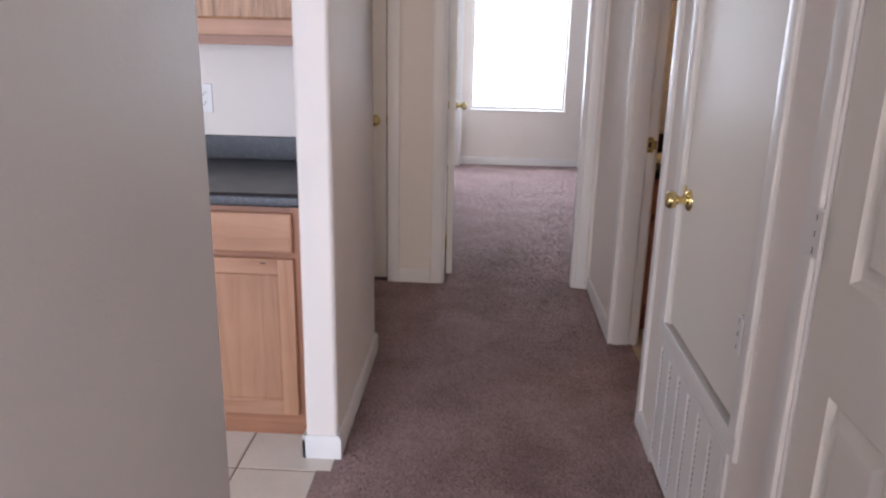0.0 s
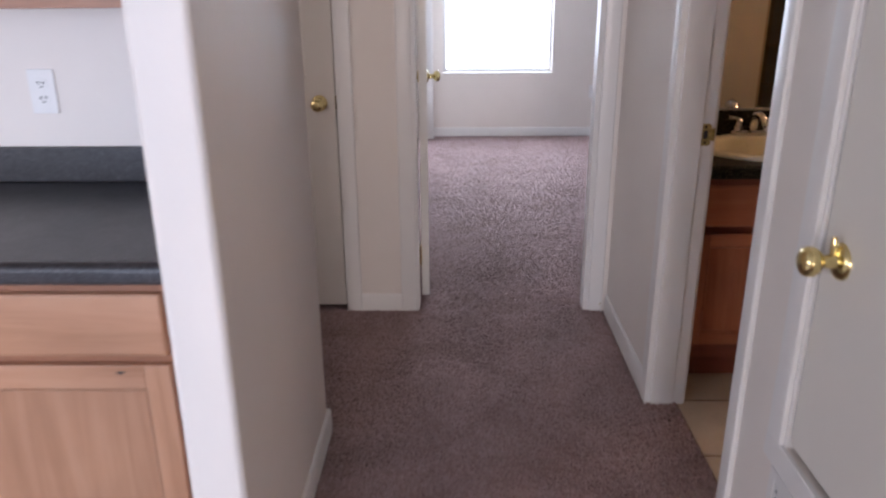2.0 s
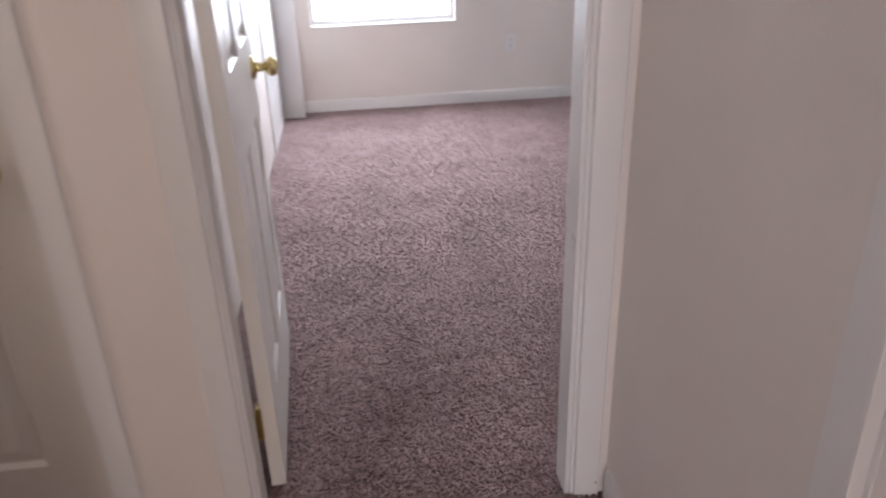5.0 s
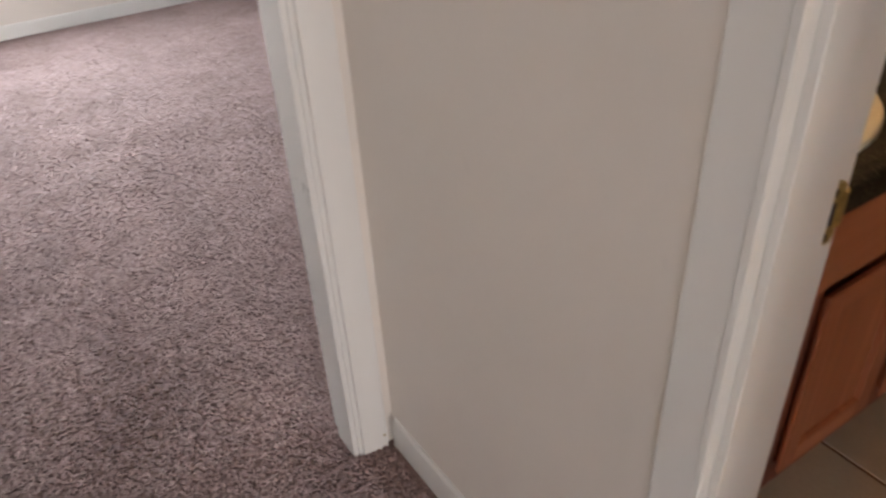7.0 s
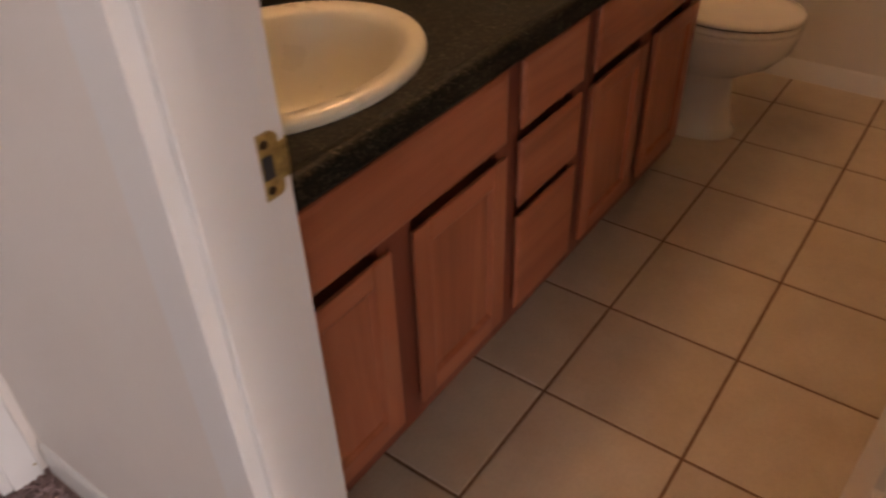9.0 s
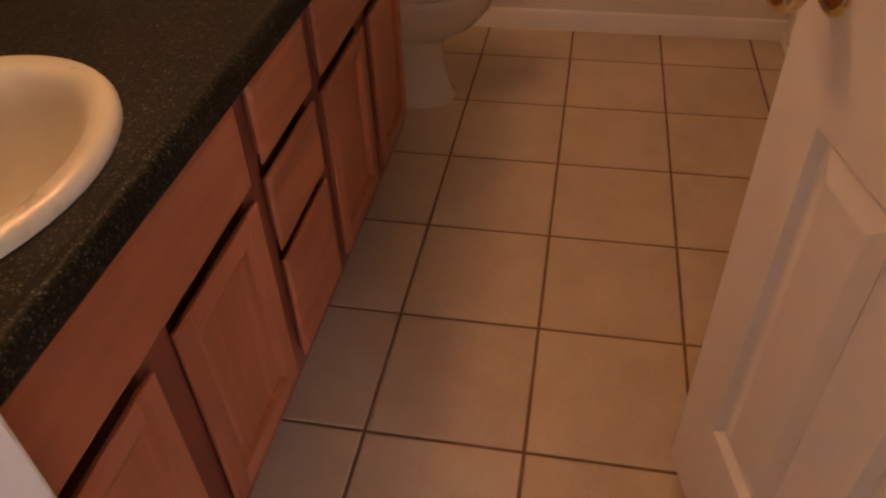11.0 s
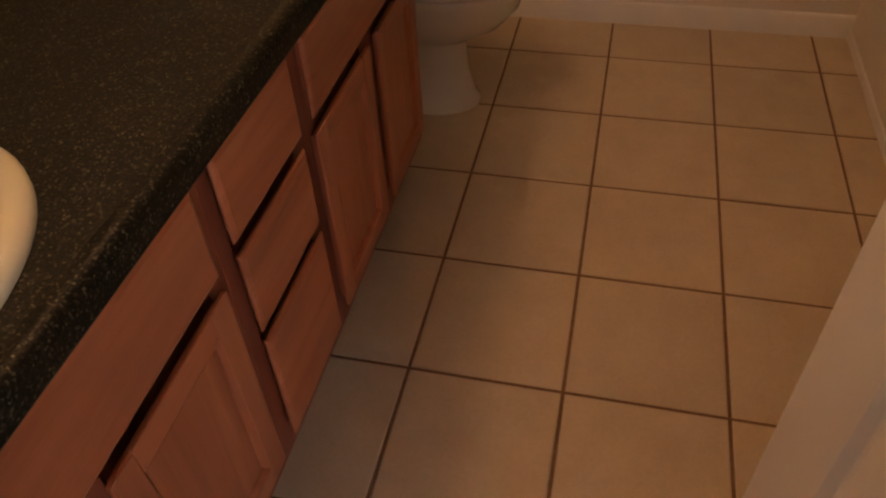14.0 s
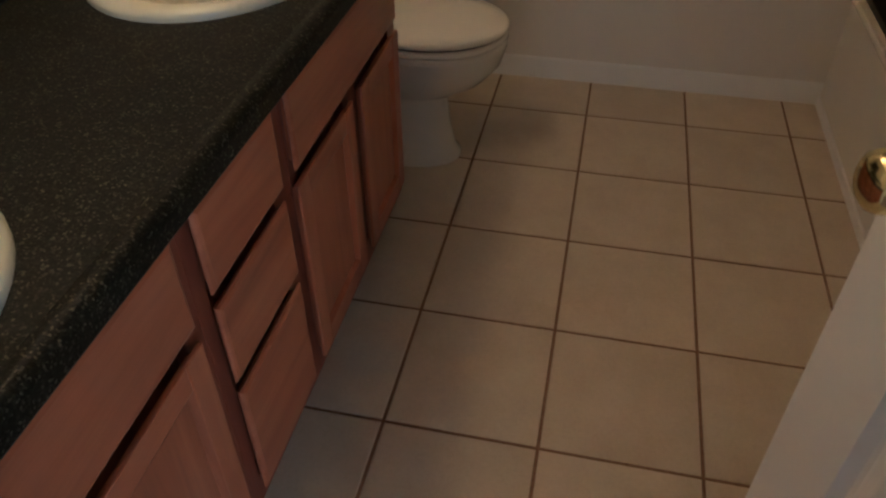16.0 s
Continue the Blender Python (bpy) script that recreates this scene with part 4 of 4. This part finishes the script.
def basin(x):
    s = thing("sink", (x, SY, 0.818), "cream porcelain oval drop-in basin set in the vanity worktop", "sink", "vanity sinks")
    prof = [(1.0, 0.000), (1.0, 0.008), (0.985, 0.014), (0.95, 0.0175), (0.90, 0.0180), (0.855, 0.0160), (0.825, 0.010), (0.80, -0.002), (0.775, -0.022), (0.71, -0.06), (0.59, -0.102), (0.40, -0.130), (0.12, -0.138)]
    loops = [oval(x, SY - (0.012 if k < 0.86 else 0) * 1.0, 0.264 * k, 0.214 * k * (0.93 if k < 0.86 else 1), 0.8185 + z, 56) for k, z in prof]
    under = [(0.12, -0.146), (0.44, -0.138), (0.65, -0.112), (0.77, -0.06), (0.84, -0.001)]
    loops += [oval(x, SY - 0.012, 0.264 * k, 0.214 * k * 0.93, 0.8185 + z, 56) for k, z in under]
    ob = part("bowl", rings(bmesh.new(), loops, False, False), CREAM, s)
    shade(ob, 60)
    part("drain", lathe(bmesh.new(), [(0.030, -0.1415), (0.030, -0.1385), (0.022, -0.1365), (0.018, -0.139), (0.004, -0.1385)], Matrix.Translation((x, SY - 0.012, 0.8185)), 20), CHROME, s, "chrome drain")
    f = thing("faucet", (x, SY + 0.183, 0.8345), "chrome two-handle centreset faucet on the basin rim", "faucet", "vanity faucets")
    y, z = SY + 0.184, 0.8335
    bm = rings(bmesh.new(), [oval(x, y, 0.082, 0.026, z, 32), oval(x, y, 0.082, 0.026, z + 0.014, 32), oval(x, y, 0.074, 0.021, z + 0.022, 32)])
    part("base", bm, CHROME, f)
    bm = tube(bmesh.new(), [(x, y, z + 0.015), (x, y - 0.004, z + 0.050), (x, y - 0.022, z + 0.078), (x, y - 0.060, z + 0.088), (x, y - 0.098, z + 0.076), (x, y - 0.108, z + 0.060)],
              [0.020, 0.018, 0.016, 0.014, 0.012, 0.011], 24)
    shade(part("spout", bm, CHROME, f), 50)
    for d in (-0.054, 0.054):
        hnd = part("handle", lathe(bmesh.new(), [(0.021, 0.018), (0.020, 0.030), (0.014, 0.040), (0.012, 0.052), (0.016, 0.058), (0.010, 0.064)], Matrix.Translation((x + d, y, z)), 18), CHROME, f)
        part("lever", tube(bmesh.new(), [(x + d, y, z + 0.058), (x + d * 1.35, y - 0.006, z + 0.066), (x + d * 1.9, y - 0.012, z + 0.070)], [0.008, 0.0065, 0.0075], 20), CHROME, hnd)


basin(S1X)
basin(S2X)

mir = thing("wall_mirror", (1.9, BY1, 0.93), "wide frameless wall mirror above the vanity backsplash", "mirror")
part("glass", boxes((1.09, 2.735, BY1 - 0.006, BY1 - 0.0008, 0.922, 1.95)), MIRROR, mir, smooth=False)
for x in (1.35, 1.91, 2.47):
    part("clip", boxes((x - 0.012, x + 0.012, BY1 - 0.009, BY1 - 0.0005, 0.9145, 0.930), bevel=0.001), CHROME, mir, "small chrome mirror clip")

vl = thing("vanity_light", (2.22, BY1, 2.12), "brass wall light bar with warm frosted globe bulbs above the mirror", "wall lamp")
part("back_plate", boxes((1.92, 2.52, BY1 - 0.03, BY1 - 0.0005, 2.07, 2.17), bevel=0.008), BRASS, vl)
for x in (2.02, 2.22, 2.42):
    part("socket", lathe(bmesh.new(), [(0.030, 0.0), (0.030, 0.012), (0.022, 0.018), (0.022, 0.045)], pose(x, BY1 - 0.03, 2.12, 90, 0, 0), 18), BRASS, vl)
    part("bulb", lathe(bmesh.new(), [(0.018, 0.0), (0.028, 0.02), (0.042, 0.04), (0.047, 0.062), (0.042, 0.086), (0.026, 0.104), (0.004, 0.109)], pose(x, BY1 - 0.072, 2.12, 90, 0, 0), 22), BULB, vl, "warm frosted globe bulb")

# ---- toilet ----
TX = 3.085
to = thing("toilet", (TX, 3.65, 0), "white porcelain toilet with closed lid beside the vanity", "toilet")
secs = [(3.65, 0.098, 0.150, 0.0), (3.65, 0.098, 0.150, 0.018), (3.655, 0.088, 0.138, 0.040), (3.66, 0.079, 0.126, 0.12), (3.66, 0.072, 0.118, 0.205), (3.645, 0.088, 0.138, 0.228),
        (3.620, 0.132, 0.184, 0.268), (3.603, 0.166, 0.217, 0.325), (3.60, 0.178, 0.229, 0.378), (3.60, 0.180, 0.230, 0.392), (3.60, 0.172, 0.222, 0.400)]
ob = part("bowl", rings(bmesh.new(), [oval(TX, cy, rx, ry, z, 44) for cy, rx, ry, z in secs]), PORCELAIN, to)
shade(ob, 60)
part("bowl_back", boxes((TX - 0.085, TX + 0.085, 3.72, 4.06, 0.0, 0.385), bevel=0.03), PORCELAIN, to)
part("seat", rings(bmesh.new(), [oval(TX, 3.60, 0.183 + d, 0.232 + d, z, 48) for d, z in ((-0.004, 0.4005), (0.0, 0.405), (0.0, 0.414), (-0.005, 0.419))]), PORCELAIN, to)
# Solid near-black disc stands for the shade between seat and lid.
part("seat_gap", rings(bmesh.new(), [oval(TX, 3.60, 0.172, 0.221, z, 40) for z in (0.4185, 0.4265)]), DARK, to, "near-black disc painting the shade under the lid")
ob = part("lid", rings(bmesh.new(), [oval(TX, 3.60, 0.184 + d, 0.233 + d, z, 48) for d, z in ((-0.003, 0.426), (0.0, 0.430), (-0.001, 0.438), (-0.008, 0.4435), (-0.05, 0.448), (-0.12, 0.450))]), PORCELAIN, to)
shade(ob, 50)
part("tank", boxes((TX - 0.225, TX + 0.225, 3.865, 4.085, 0.385, 0.745), bevel=0.022), PORCELAIN, to)
part("tank_lid", boxes((TX - 0.235, TX + 0.235, 3.855, 4.092, 0.746, 0.785), bevel=0.010), PORCELAIN, to)
part("flush_lever", tube(bmesh.new(), [(TX - 0.17, 3.866, 0.69), (TX - 0.17, 3.846, 0.69), (TX - 0.12, 3.842, 0.685), (TX - 0.085, 3.842, 0.682)], [0.010, 0.008, 0.006, 0.007], 10), CHROME, to, "chrome flush lever")
for d in (-0.085, 0.085):
    part("bolt_cap", lathe(bmesh.new(), [(0.016, 0.0), (0.015, 0.012), (0.008, 0.018), (0.002, 0.019)], Matrix.Translation((TX + d * 1.05, 3.74, 0.0)), 14), PORCELAIN, to)

# ---- tub ----
tu = thing("bathtub", (2.9, TUB_Y, 0), "white acrylic alcove bathtub with a plain apron", "bathtub")
T0, T1, TY0, TZ = 2.131, BX1 - 0.001, 1.571, 0.385
part("apron", boxes((T0, T1, TUB_Y - 0.02, TUB_Y, 0.0, TZ - 0.021), bevel=0.004), APRON, tu)
part("rim", boxes((T0, T1, TUB_Y - 0.075, TUB_Y + 0.012, TZ - 0.02, TZ + 0.008), (T0, T1, TY0, TY0 + 0.06, TZ - 0.02, TZ + 0.008), (T0, T0 + 0.07, TY0 + 0.06, TUB_Y - 0.075, TZ - 0.02, TZ + 0.008),
                  (T1 - 0.09, T1, TY0 + 0.06, TUB_Y - 0.075, TZ - 0.02, TZ + 0.008), bevel=0.008), TUB, tu)
cx, cy = (T0 + T1) / 2, (TY0 + TUB_Y) / 2
loops = []
for k, z in ((1.0, TZ), (0.97, TZ - 0.02), (0.93, 0.2), (0.86, 0.08), (0.7, 0.05), (0.1, 0.045)):
    loops.append([(cx + 0.70 * k * math.copysign(abs(math.cos(a)) ** 0.5, math.cos(a)), cy + 0.33 * k * math.copysign(abs(math.sin(a)) ** 0.5, math.sin(a)), z)
                  for a in [2 * math.pi * (i + 0.5) / 48 for i in range(48)]])
part("well", rings(bmesh.new(), loops, False, True), TUB, tu)
part("base_strip", boxes((T0, T1 - 0.012, TUB_Y, TUB_Y + 0.009, 0.0, 0.035), bevel=0.003), TRIM, tu, "white strip at the floor")
su = thing("tub_surround", (2.9, TY0, TZ), "tan moulded tub surround with level ledges", "tub surround")
part("back_panel", boxes((T0 + 0.02, T1 - 0.02, TY0 + 0.0005, TY0 + 0.018, TZ + 0.009, 2.0), bevel=0.003), SURROUND, su)
for z in (0.86, 1.30, 1.62):
    part("ledge", boxes((T0 + 0.02, T1 - 0.02, TY0 + 0.018, TY0 + 0.05, z, z + 0.03), bevel=0.008), SURROUND, su)
for x0, x1 in ((T0 + 0.0005, T0 + 0.019), (T1 - 0.019, T1 - 0.0005)):
    part("end_panel", boxes((x0, x1, TY0 + 0.0005, TUB_Y - 0.01, TZ + 0.009, 2.0), bevel=0.003), SURROUND, su)


sd = thing("shower_door", (2.9, TUB_Y - 0.03, TZ), "dark bronze-framed sliding tub door with obscure tinted glass", "shower door")
ZB = TZ + 0.0085
part("bottom_track", boxes((T0 + 0.021, T1 - 0.021, TUB_Y - 0.065, TUB_Y - 0.012, ZB, ZB + 0.022), bevel=0.003), BRONZE, sd)
part("top_track", boxes((T0 + 0.021, T1 - 0.021, TUB_Y - 0.065, TUB_Y - 0.012, 1.83, 1.875), bevel=0.003), BRONZE, sd)
for k, (x0, x1, y) in enumerate(((T0 + 0.024, 2.93, TUB_Y - 0.030), (2.86, T1 - 0.024, TUB_Y - 0.050))):
    p = part("glass_panel", boxes((x0 + 0.02, x1 - 0.02, y - 0.003, y + 0.003, ZB + 0.030, 1.825)), TINTED, sd, smooth=False)
    part("panel_frame", boxes((x0, x0 + 0.022, y - 0.008, y + 0.008, ZB + 0.024, 1.829), (x1 - 0.022, x1, y - 0.008, y + 0.008, ZB + 0.024, 1.829), bevel=0.002), BRONZE, p)
    for z in ((0.78, 1.01) if k == 0 else (1.01,)):
        part("towel_bar", tube(bmesh.new(), [(x0 + 0.011, y + 0.008, z), (x0 + 0.03, y + 0.040, z), (x1 - 0.03, y + 0.040, z), (x1 - 0.011, y + 0.008, z)], 0.007, 12), BRONZE, p)


# ---- floor tiles ----
def tile_mesh(w, d, mat, name):
    bm = bmesh.new()
    loops = []
    for i, z in ((0.0, -0.0058), (0.0, -0.0018), (0.0016, -0.0004), (0.004, 0.0)):
        loops.append([(i, i, z), (w - i, i, z), (w - i, d - i, z), (i, d - i, z)])
    rings(bm, loops, False, True)
    me = bpy.data.meshes.new(name)
    bm.to_mesh(me)
    bm.free()
    me.materials.append(mat)
    return me


def tile_floor(name, label, x_lines, y_lines, mat, gap):
    fl = thing(name, (x_lines[0], y_lines[0], 0), label, "floor", "", "structure")
    ORIGIN[fl] = (0, 0, 0)
    fl.matrix_world = Matrix()
    meshes = {}
    for x0, x1 in zip(x_lines, x_lines[1:]):
        for y0, y1 in zip(y_lines, y_lines[1:]):
            w, d = round(x1 - x0 - gap, 4), round(y1 - y0 - gap, 4)
            if w < 0.01 or d < 0.01:
                continue
            me = meshes.get((w, d)) or meshes.setdefault((w, d), tile_mesh(w, d, mat, "tile"))
            ob = new("tile", me)
            ob.parent = fl
            ob.location = (x0 + gap / 2, y0 + gap / 2, random.uniform(-0.0005, 0.0004))
    return fl


PX, PY = 0.3392, 0.3275
tile_floor("floor_bathroom", "beige square ceramic tiles with dark brown grout",
           [1.05] + [1.7145 + PX * k for k in range(-1, 6)] + [BX1], [TUB_Y] + [3.459 + PY * k for k in range(-3, 2)] + [BY1], TILE, 0.0075)
tile_floor("floor_kitchen", "pale square ceramic tiles with dark grout", [-0.468 - 0.333 * k for k in range(8, -1, -1)] + [-0.147], [0.95 + 0.333 * k - 0.005 for k in range(0, 7)] + [3.119], KTILE, 0.006)
